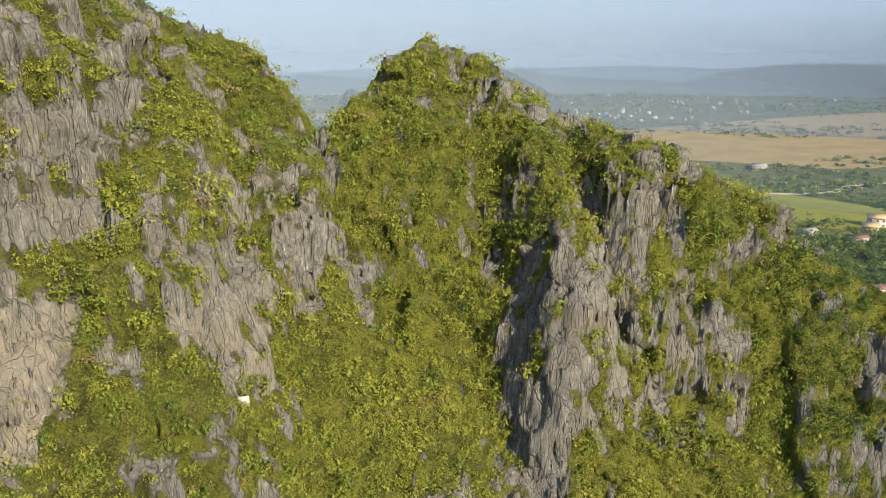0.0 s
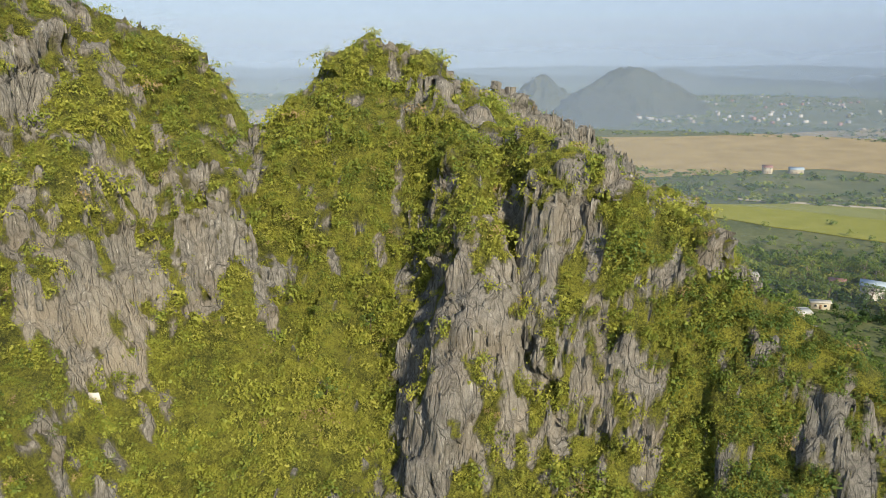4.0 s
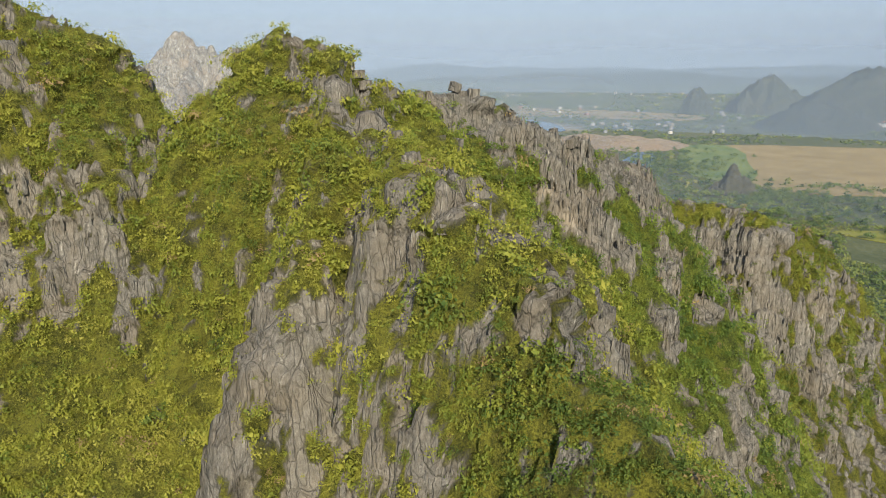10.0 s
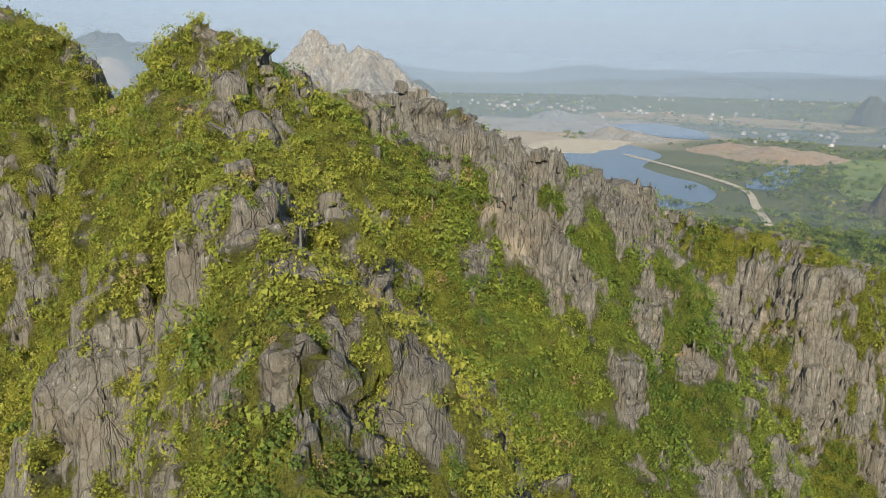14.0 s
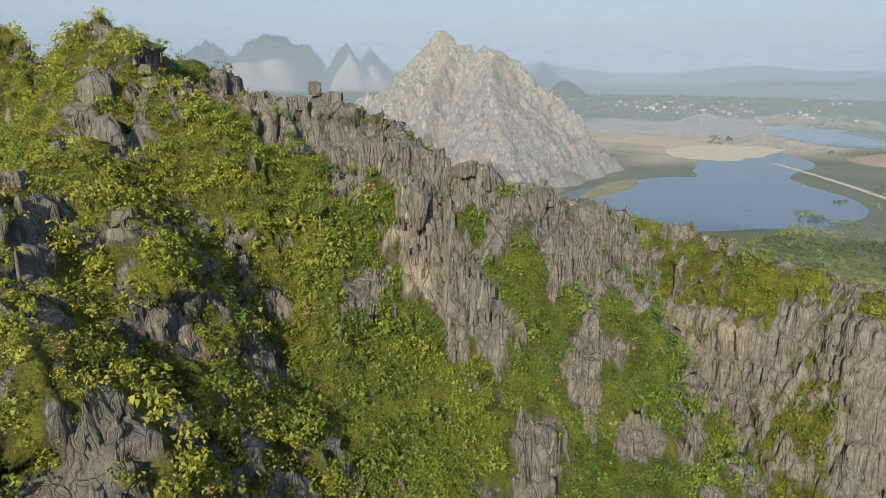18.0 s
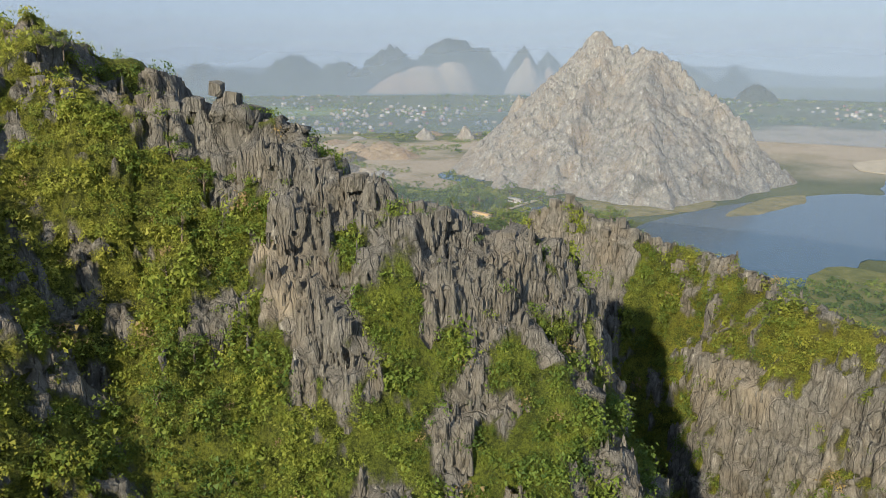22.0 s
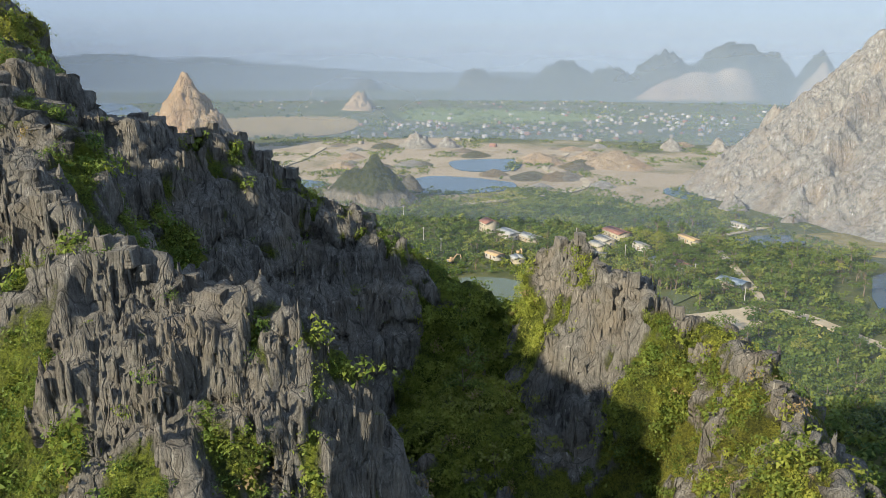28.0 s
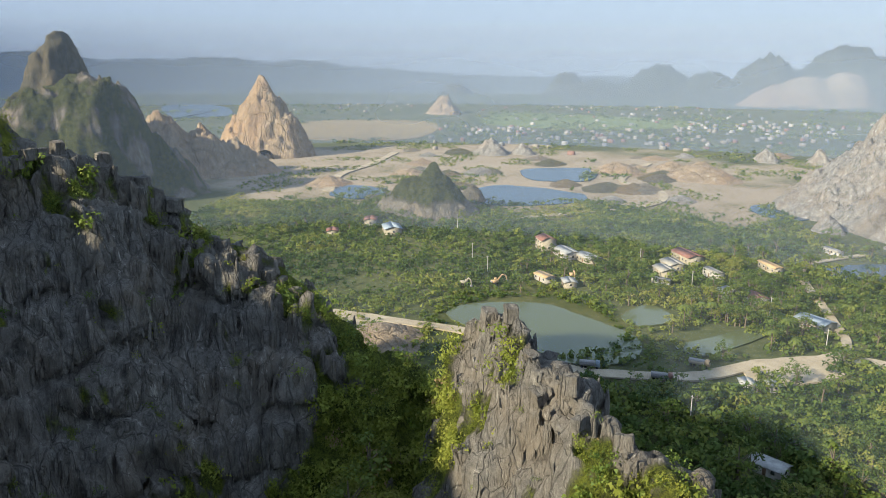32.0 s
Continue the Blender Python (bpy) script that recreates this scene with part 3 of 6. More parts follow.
def sand_amount(x, y):
    n = fbm(x / 90, y / 90, 0, 4, 71)
    quarry = smooth(1.15, 0.8, np.hypot((x + 690) / 230, (y - 80) / 400) + 0.5 * n)
    north = smooth(1.1, 0.7, np.hypot((x + 520) / 260, (y - 900) / 300) + 0.45 * n)
    return np.clip(quarry + north, 0, 1)


PZ = 0.2 * fbm(PX / 40, PY / 40, 0, 3, 72) - 0.25 - 4.0 * smooth(2500, 4700, RR)
ground = tagged(new("ground", mesh_from("ground", np.stack([PX, PY, PZ], -1).reshape(-1, 3), grid_faces(len(r_), len(a_)), GROUND, True, [("sand", sand_amount(PX, PY).ravel())])),
                "flat green and sandy plain around the mountain", "ground", kind="structure")


SLABS = []


def slab(name, outline, z, mat, label, category, kind="structure", depth=0.6):
    """A flat piece of land or water with a shallow edge, from an outline in plan; each lies a little above the last."""
    SLABS.append(name)
    z += 0.006 * len(SLABS)
    bm = bmesh.new()
    top = [bm.verts.new((x, y, z)) for x, y in outline]
    bm.faces.new(top)
    bmesh.ops.recalc_face_normals(bm, faces=bm.faces)
    if bm.faces[0].normal.z < 0:
        bmesh.ops.reverse_faces(bm, faces=bm.faces)
    low = [bm.verts.new((x, y, z - depth)) for x, y in outline]
    for k in range(len(top)):
        bm.faces.new((top[k - 1], top[k], low[k], low[k - 1]))
    me = bpy.data.meshes.new(name)
    bm.to_mesh(me)
    bm.free()
    me.materials.append(mat)
    return tagged(new(name, me), label, category, kind=kind)


def wobble(points, amount=4.0, seed=0, sub=4):
    """A rounded, uneven outline through a few corners."""
    pts = [Vector(p) for p in points]
    out, n = [], len(pts)
    for k in range(n):
        p0, p1, p2, p3 = pts[k - 1], pts[k], pts[(k + 1) % n], pts[(k + 2) % n]
        for s in range(sub):
            t = s / sub
            q = 0.5 * (2 * p1 + (p2 - p0) * t + (2 * p0 - 5 * p1 + 4 * p2 - p3) * t * t + (3 * p1 - p0 - 3 * p2 + p3) * t ** 3)
            nx, ny = noise.noise((q.x / 25, q.y / 25, seed)), noise.noise((q.x / 25, q.y / 25, seed + 7.3))
            out.append((q.x + nx * amount, q.y + ny * amount))
    return out


def water_material(name, col, rough=0.08, spec=0.5):
    m, nt, nodes, links, b = material(name)
    b.inputs["Base Color"].default_value = (*col, 1)
    b.inputs["Roughness"].default_value = rough
    b.inputs["Specular IOR Level"].default_value = spec
    n = noise_tex(nodes, links, 0.8, 3, 0.5)
    bp = nodes.new("ShaderNodeBump")
    bp.inputs["Strength"].default_value = 0.08
    links.new(n.outputs[0], bp.inputs["Height"])
    links.new(bp.outputs[0], b.inputs["Normal"])
    return m


WATER_BLUE = water_material("lake_water", (0.035, 0.075, 0.125), 0.2, 0.22)
WATER_GREEN = water_material("pond_water", (0.10, 0.12, 0.06), 0.12)
slab("water_lake", wobble([(-300, 470), (-268, 345), (-205, 305), (-160, 306), (-120, 360), (-150, 400), (-130, 450), (-108, 520), (-140, 590), (-230, 650), (-262, 755), (-365, 825), (-390, 795), (-330, 650), (-285, 590), (-300, 560)], 6, 1), 0.5, WATER_BLUE,
     "deep blue flooded quarry lake", "lake")
slab("water_pond", wobble([(-228, 96), (-246, 112), (-248, 140), (-228, 162), (-206, 176), (-186, 170), (-183, 148), (-205, 122)], 3, 2), 0.5, WATER_GREEN, "murky green fish pond", "pond")
slab("water_pond", wobble([(-256, 186), (-238, 172), (-226, 178), (-236, 194)], 2, 3), 0.5, WATER_GREEN, "murky green fish pond between trees", "pond")
slab("water_pond", wobble([(-204, 188), (-214, 200), (-236, 228), (-224, 228), (-205, 208), (-196, 196)], 2, 4), 0.5, WATER_GREEN, "murky green fish pond below palms", "pond")


# ---------------------------------------------------------------- hills standing in the plain
def hill(name, peaks, mat, label, step, reach, veg=0.0, rough=1.0, seed=0, category="hill", base_pow=1.0, vegfn=None):
    """A rock hill: peaks (x, y, z, foot radius, steepness); its outline is broken by ridged noise."""
    xs, ys = [p[0] for p in peaks], [p[1] for p in peaks]
    ax, ay = np.arange(min(xs) - reach, max(xs) + reach, step), np.arange(min(ys) - reach, max(ys) + reach, step)
    X, Y = np.meshgrid(ax, ay, indexing="ij")
    sc = max(p[2] for p in peaks)
    wx, wy = X + sc * 0.10 * fbm(X / sc * 3, Y / sc * 3, 1.0, 3, seed), Y + sc * 0.10 * fbm(X / sc * 3, Y / sc * 3, 5.0, 3, seed)
    h = np.full(X.shape, -50.0)
    for x, y, z, rad, power in peaks:
        d = np.hypot(wx - x, wy - y) / rad
        h = np.maximum(h, z * (1 - d ** power))
    h = h + rough * sc * (0.07 * ridged(X / sc * 5, Y / sc * 5, 0, 4, seed + 3) + 0.05 * ridged(X / sc * 15, Y / sc * 15, 0, 3, seed + 4) + 0.05 * worley(X / sc * 9, Y / sc * 9, h / sc * 7, seed)[2] - 0.07) * smooth(-0.05, 0.25, h / sc)
    h = np.maximum(h, -6)
    keep = h > -5.5
    v = np.stack([X, Y, h], -1).reshape(-1, 3)
    f = grid_faces(len(ax), len(ay))
    f = f[keep.ravel()[f].any(1)]
    used, inv = np.unique(f, return_inverse=True)
    vg = np.full(X.size, veg) if vegfn is None else vegfn(X, Y, h).ravel()
    return tagged(new(name, mesh_from(name, v[used], inv.reshape(f.shape), mat, False, [("veg", vg[used])])), label, category)


def quarried_hill():
    """A half-cut limestone hill: crest with two tops, a cliffed shoulder, ribs running down to its foot."""
    ax, ay = np.arange(-640, -230, 1.7), np.arange(270, 640, 1.7)
    X, Y = np.meshgrid(ax, ay, indexing="ij")
    wx, wy = X + 9 * fbm(X / 45, Y / 45, 0, 3, 501) + 3 * fbm(X / 13, Y / 13, 0, 3, 503), Y + 9 * fbm(X / 45, Y / 45, 4, 3, 502) + 3 * fbm(X / 13, Y / 13, 4, 3, 504)
    lines = [([(-524, 450, 112), (-517, 461, 133), (-500, 467, 118), (-470, 474, 113), (-441, 481, 112), (-415, 500, 88), (-385, 525, 58), (-352, 548, 8)], (4.0, 30, 2.5), (1.25, 34, 0.80)),
             ([(-441, 481, 110), (-402, 442, 84), (-352, 408, 45), (-302, 396, 4)], (1.2, 20, 0.85), (1.2, 20, 0.85)),
             ([(-486, 456, 112), (-455, 408, 70), (-418, 372, 36), (-390, 344, 6)], (1.2, 20, 0.85), (1.2, 20, 0.85)),
             ([(-561, 392, 62), (-556, 398, 69), (-541, 420, 80), (-522, 452, 118)], (4.0, 30, 2.5), (2.6, 22, 1.2)),
             ([(-552, 398, 60), (-508, 380, 34), (-464, 352, 5)], (1.0, 20, 0.9), (4.0, 40, 2.5))]
    h = np.stack([spine_height(wx, wy, pts, left, right, 1.5) for pts, left, right in lines]).max(0)
    up = smooth(-4, 14, h)
    f1, f2, cell = worley(X / 9, Y / 9, h / 14, 505)
    h = h + up * (3.4 * ridged(X / 26, Y / 26, h / 60, 4, 506) + 3.4 * cell + 2.0 * ridged(X / 7, Y / 7, h / 20, 3, 507) + 1.7 * worley(X / 4.5, Y / 4.5, h / 5, 508)[2] - 2.2)
    h = np.maximum(h, -6)
    f = grid_faces(len(ax), len(ay))
    f = f[(h > -5.5).ravel()[f].any(1)]
    used, inv = np.unique(f, return_inverse=True)
    veg = 0.35 * smooth(0.12, 0.4, fbm(X / 30, Y / 30, h / 30, 4, 509) - 0.1 * smooth(20, 60, h)) * smooth(-480, -400, X)
    v = np.stack([X, Y, h], -1).reshape(-1, 3)
    return tagged(new("quarried_hill", mesh_from("quarried_hill", v[used], inv.reshape(f.shape), QUARRY, False, [("veg", veg.ravel()[used])])), "pale grey quarried limestone hill with a bare peak", "hill")


quarried_hill()

for k, spots in enumerate((((-559, 76), (-582, 103), (-548, 166), (-504, 161), (-487, 90)), ((-692, 114), (-706, 185), (-624, 178), (-622, 122)), ((-514, 295), (-521, 343), (-464, 325), (-470, 296)), ((-556, -48), (-548, -2), (-498, -7), (-508, -40)), ((-330, 285), (-345, 320), (-325, 330), (-312, 290)))):
    slab("water_pond", wobble(spots, 5, 20 + k), 0.5, WATER_BLUE, "shallow quarry pond in pale sandy ground", "pond")
slab("water_lake", wobble([(-466, 980), (-459, 1100), (-351, 1060), (-290, 955), (-330, 930)], 8, 31), 0.5, WATER_BLUE, "second blue quarry lake beyond sandy banks", "lake")
slab("water_river", wobble([(-112, 607), (-124, 640), (-128, 700), (-128, 776), (-110, 760), (-92, 690), (-90, 625)], 6, 32), 0.5, WATER_BLUE, "grey river bend between green banks", "river")
slab("water_river", wobble([(-1329, -635), (-1431, -559), (-1743, -703), (-1900, -900), (-1700, -860), (-1219, -563)], 12, 33), 0.5, WATER_BLUE, "pale river at the foot of far hills", "river")

FIELD_OCHRE = plain_mottle("ripe_rice_field", (0.22, 0.165, 0.075), (0.30, 0.225, 0.105), 0.03)
FIELD_LIME = plain_mottle("lime_rice_field", (0.155, 0.165, 0.028), (0.20, 0.20, 0.04), 0.05)
FIELD_GREEN = plain_mottle("green_rice_field", (0.10, 0.15, 0.045), (0.17, 0.20, 0.06), 0.03)
DIRT = plain_mottle("packed_dirt", (0.31, 0.265, 0.195), (0.44, 0.385, 0.29), 0.12)
REED = plain_mottle("dry_reed_bed", (0.11, 0.105, 0.045), (0.24, 0.20, 0.09), 0.10)
field = lambda pts, mat, label, seed: slab("field", wobble(pts, 5, seed), 0.45, mat, label, "field")
field([(-75, 755), (-45, 890), (157, 950), (330, 1040), (862, 1331), (700, 900), (435, 620), (260, 680), (134, 615), (22, 590)], FIELD_OCHRE, "wide ripe ochre rice fields", 41)
field([(76, 456), (121, 430), (170, 400), (276, 352), (330, 400), (262, 488), (150, 480)], FIELD_LIME, "yellow-green rice field behind the mountain", 42)
field([(340, 395), (300, 345), (380, 330), (430, 370)], FIELD_LIME, "yellow-green rice field by the village road", 43)
field([(-975, -233), (-1005, -57), (-1342, -100), (-1304, -331)], FIELD_OCHRE, "brown harvested field below far hills", 44)
field([(-1290, 20), (-1220, 300), (-1420, 420), (-1640, 60)], FIELD_GREEN, "pale green rice field in the plain", 45)
field([(-60, 660), (-95, 850), (-40, 860), (10, 620)], FIELD_GREEN, "green crop field inside the river bend", 46)
field([(-146, 385), (-110, 400), (-40, 410), (-20, 340), (-90, 320), (-138, 345)], plain_mottle("olive_grass", (0.07, 0.085, 0.025), (0.15, 0.145, 0.05), 0.12), "grassy spit beside the blue lake", 47)
field([(-300, 470), (-272, 418), (-262, 425), (-268, 455), (-282, 500), (-310, 530)], REED, "dry yellow reed bed at the hill foot", 48)
field([(-600, 1180), (-560, 1350), (-200, 1330), (-180, 1200)], FIELD_OCHRE, "ochre fields beyond the quarry lakes", 49)
field([(-345, 330), (-296, 345), (-290, 395), (-305, 440), (-345, 430)], REED, "dry yellow reed bed at the lake shore", 50)


def strip(name, line, width, z, mat, label, category="road"):
    """A road or path of even width along a line."""
    pts = [Vector(p) for p in line]
    fine = []
    for k in range(len(pts) - 1):
        p0, p1, p2, p3 = pts[max(k - 1, 0)], pts[k], pts[k + 1], pts[min(k + 2, len(pts) - 1)]
        for s in range(6):
            t = s / 6
            fine.append(0.5 * (2 * p1 + (p2 - p0) * t + (2 * p0 - 5 * p1 + 4 * p2 - p3) * t * t + (3 * p1 - p0 - 3 * p2 + p3) * t ** 3))
    fine.append(pts[-1])
    a, b = [], []
    for k, p in enumerate(fine):
        d = fine[min(k + 1, len(fine) - 1)] - fine[max(k - 1, 0)]
        side = Vector((-d.y, d.x)).normalized() * width * (0.5 + 0.12 * noise.noise((p.x / 6, p.y / 6, 3)))
        a.append(p + side)
        b.append(p - side)
    return slab(name, [tuple(p) for p in a] + [tuple(p) for p in reversed(b)], z, mat, label, category)


strip("road", [(-250, -10), (-228, 30), (-223, 49), (-216, 78), (-206, 113), (-178, 146), (-175, 166), (-177, 191), (-190, 214), (-199, 239), (-197, 262), (-163, 277), (-120, 300)], 6.5, 0.62, DIRT, "pale dirt road past the fish ponds")
slab("dirt_yard", wobble([(-195, 214), (-197, 236), (-186, 244), (-174, 220), (-179, 209)], 2, 51), 0.56, DIRT, "bare pale dirt yard beside the road", "yard")
strip("road", [(-199, 239), (-216, 255), (-260, 262), (-330, 275), (-365, 320)], 4.0, 0.66, DIRT, "narrow dirt lane to the houses")
strip("road", [(-524, -49), (-621, -67), (-710, -55), (-820, -52)], 9, 0.62, DIRT, "pale haul road across the quarry floor")
strip("road", [(-440, 120), (-501, 215), (-570, 235), (-629, 207), (-760, 250)], 7, 0.62, DIRT, "winding haul road among spoil heaps")
strip("road", [(-290, 725), (-205, 672), (-116, 602), (-78, 530), (-48, 470)], 6, 0.62, DIRT, "dirt lane along the lake shore")
strip("road", [(150, 500), (300, 480), (360, 520), (480, 560)], 6, 0.62, DIRT, "pale village road beside rice fields")
slab("dirt_yard", wobble([(-228, 40), (-214, 70), (-196, 84), (-190, 60), (-205, 30)], 3, 52), 0.5, DIRT, "reddish scraped slope above the road", "yard")
slab("dirt_yard", wobble([(-400, 690), (-430, 780), (-360, 850), (-330, 780), (-330, 700)], 8, 53), 0.5, DIRT, "pale quarry terrace above the lake", "yard")

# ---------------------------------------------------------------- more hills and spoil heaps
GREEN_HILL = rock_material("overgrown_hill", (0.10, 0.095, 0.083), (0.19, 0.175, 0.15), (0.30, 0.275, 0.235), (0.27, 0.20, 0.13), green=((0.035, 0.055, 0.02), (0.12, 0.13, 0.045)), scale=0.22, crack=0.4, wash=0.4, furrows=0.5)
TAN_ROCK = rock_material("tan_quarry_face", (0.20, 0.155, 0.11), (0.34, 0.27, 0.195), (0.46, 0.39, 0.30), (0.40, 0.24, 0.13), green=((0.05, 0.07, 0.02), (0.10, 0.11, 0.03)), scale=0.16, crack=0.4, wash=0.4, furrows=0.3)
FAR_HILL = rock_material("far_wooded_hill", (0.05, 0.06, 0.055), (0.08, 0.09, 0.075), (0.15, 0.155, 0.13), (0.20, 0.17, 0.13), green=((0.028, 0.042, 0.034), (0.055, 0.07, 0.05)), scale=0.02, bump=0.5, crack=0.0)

hill("green_cone_hill", [(-455, 53, 38, 34, 0.95), (-466, 38, 27, 32, 1.2), (-452, 66, 16, 26, 1.2)], GREEN_HILL, "small pointed green hill with a pale cut foot", 1.6, 45, 0.9, 0.8, 21,
     vegfn=lambda X, Y, h: smooth(7, 13, h + 4 * fbm(X / 9, Y / 9, 0, 2, 5)))
hill("islet_hill", [(-503, 78, 15, 12, 1.3)], GREEN_HILL, "small grey rock knob standing in a pond", 1.2, 18, 0.35, 0.9, 22)
hill("cave_hill", [(-780, -209, 92, 56, 1.35), (-772, -184, 56, 40, 1.9), (-790, -228, 64, 44, 1.5)], TAN_ROCK, "tan quarried pinnacle hill with a dark cave", 2.0, 75, 0.0, 1.0, 23).name = "cave_hill"
hill("dome_hill", [(-468, -226, 98, 58, 2.9), (-448, -252, 88, 52, 2.6), (-500, -190, 55, 42, 1.4)], GREEN_HILL, "rounded overgrown limestone dome", 1.7, 90, 0.75, 0.6, 24,
     vegfn=lambda X, Y, h: 0.95 * smooth(-0.3, 0.2, fbm(X / 12, Y / 12, h / 30, 4, 9) + 0.16))
hill("horn_hill", [(-499, -268, 136, 58, 1.5), (-515, -290, 100, 55, 1.5)], GREEN_HILL, "narrow horn of grey limestone behind a dome", 1.8, 60, 0.45, 0.8, 25)
hill("cut_hill", [(-590, -236, 66, 50, 1.2), (-614, -206, 50, 50, 1.1), (-632, -180, 36, 45, 1.1)], TAN_ROCK, "tan quarry face below a dome", 2.2, 65, 0.1, 1.0, 26)
hill("rock_pinnacle", [(0, 555, 27, 13, 1.1), (8, 558, 16, 13, 1.2), (-7, 553, 12, 12, 1.2)], GREEN_HILL, "dark lone rock standing in green fields", 0.9, 25, 0.5, 1.5, 27)
for k, (x, y, z, rad, mat) in enumerate(((-833, 66, 20, 24, QUARRY), (-835, 106, 14, 16, QUARRY), (-693, 208, 11, 28, TAN_ROCK), (-661, 285, 17, 36, TAN_ROCK), (-690, 262, 13, 26, TAN_ROCK), (-801, 384, 16, 15, QUARRY), (-785, 436, 20, 13, QUARRY),
                                        (-430, 322, 12, 10, QUARRY), (-610, 1069, 18, 36, QUARRY), (-640, 1090, 12, 40, QUARRY), (-161, 830, 13, 60, TAN_ROCK), (-220, 850, 10, 50, TAN_ROCK), (-395, 880, 15, 45, QUARRY), (-350, 870, 12, 32, QUARRY), (-570, -62, 8, 22, TAN_ROCK), (-640, 0, 7, 20, TAN_ROCK), (-198, 74, 6, 17, TAN_ROCK), (-1590, -103, 46, 40, TAN_ROCK))):
    hill("quarry_mound", [(x, y, z, rad, 1.1), (x + rad * 0.5, y + rad * 0.3, z * 0.7, rad * 0.7, 1.1)], mat, "mound of broken quarry rock on sandy ground" if mat is TAN_ROCK else "pale grey stump of quarried rock", max(1.5, rad / 14), rad * 1.7, 0.12, 1.6, 60 + 3 * k, "mound")

FARS = [  # x, y, height, half width, steepness, quarried
    (-2199, 973, 165, 235, 2.0), (-2213, 772, 140, 200, 1.6), (-2157, 1085, 135, 120, 1.6), (-1969, 1128, 146, 130, 1.0), (-1960, 1215, 130, 130, 1.0), (-2476, 498, 118, 210, 1.4), (-2703, 195, 84, 105, 2.6), (-2882, -249, 70, 90, 1.8),
    (106, 1424, 86, 190, 1.5), (-73, 1470, 72, 100, 1.3), (26, 1150, 40, 105, 1.6), (-181, 1356, 48, 36, 2.2), (-105, 1417, 42, 30, 1.1), (1340, 2548, 80, 590, 2.2), (291, 2489, 68, 190, 1.5),
    (-1623, 2910, 70, 220, 1.5), (-1308, 1439, 40, 60, 2.0), (-2228, 2214, 78, 200, 1.4), (-1511, 1554, 80, 100, 1.2), (-1928, 1680, 96, 170, 1.4), (-2600, 300, 60, 260, 1.5), (-2380, 640, 95, 180, 1.5)]
for k, (x, y, z, rad, power) in enumerate(FARS):
    rad *= 0.8
    hill("far_hill", [(x, y, z, rad, power), (x + 0.5 * rad, y + 0.3 * rad, z * 0.62, rad * 0.6, power)], FAR_HILL, "hazy blue-green karst hill on the horizon", rad / 18, rad * 1.25, 0.6, 1.35, 130 + 5 * k, "hill")
for k, (x, y, z, rad) in enumerate(((-3703, -1676, 150, 620), (-3880, -1240, 135, 520), (-3994, -841, 92, 560), (-3549, -1972, 140, 520), (-3280, -2403, 172, 560), (-4000, -300, 60, 700), (-4050, 400, 55, 700), (-1271, 2980, 52, 420), (-909, 3120, 50, 560), (-1662, 2931, 62, 420), (0, 3500, 55, 800), (900, 3600, 60, 900), (-2900, 2500, 60, 700), (1900, 3100, 70, 700))):
    hill("far_range", [(x, y, z, rad, 2.0), (x + rad * 0.5, y - rad * 0.3, z * 0.85, rad * 0.8, 1.8), (x - rad * 0.5, y + rad * 0.4, z * 0.8, rad * 0.8, 1.8)], FAR_HILL, "long low hazy mountain range", rad / 20, rad * 1.2, 0.7, 1.3, 230 + 5 * k, "hill")
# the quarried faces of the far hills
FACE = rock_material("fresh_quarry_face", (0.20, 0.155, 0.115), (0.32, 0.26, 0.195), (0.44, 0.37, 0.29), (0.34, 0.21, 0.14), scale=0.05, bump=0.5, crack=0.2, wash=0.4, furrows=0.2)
hill("far_quarry_face", [(-2085, 838, 80, 125, 2.2), (-2060, 925, 92, 95, 2.2), (-2085, 755, 62, 100, 1.3)], FACE, "pale cut quarry face of a far hill", 7, 150, 0.0, 0.35, 301)
hill("far_quarry_face", [(-1905, 1105, 118, 70, 0.9), (-1900, 1180, 80, 70, 0.9)], FACE, "striped pale quarry face of a far hill", 6, 110, 0.0, 0.8, 302)


# ---------------------------------------------------------------- foliage
def foliage_material(name, stops, trans=0.35):
    """Leaves: colour by plant and by leaf, with light shining through."""
    m, nt, nodes, links, b = material(name)
    geo = nodes.new("ShaderNodeNewGeometry")
    mx = nodes.new("ShaderNodeMath")
    mx.operation = 'MULTIPLY_ADD'
    links.new(geo.outputs["Random Per Island"], mx.inputs[0])
    mx.inputs[1].default_value = 0.13
    links.new(attr(nodes, "tint"), mx.inputs[2])
    r = ramp(nodes, stops)
    fleck = noise_tex(nodes, links, 6.0, 4, 0.75)
    links.new(math_node(nodes, links, 'ADD', mx.outputs[0], math_node(nodes, links, 'MULTIPLY_ADD', fleck.outputs[0], 0.5, -0.25)), r.inputs[0])
    links.new(r.outputs[0], b.inputs["Base Color"])
    b.inputs["Roughness"].default_value = 0.6
    b.inputs["Specular IOR Level"].default_value = 0.25
    tr = nodes.new("ShaderNodeBsdfTranslucent")
    links.new(r.outputs[0], tr.inputs["Color"])
    ms = nodes.new("ShaderNodeMixShader")
    ms.inputs[0].default_value = trans
    links.new(b.outputs[0], ms.inputs[1])
    links.new(tr.outputs[0], ms.inputs[2])
    links.new(ms.outputs[0], nodes["Material Output"].inputs["Surface"])
    return m


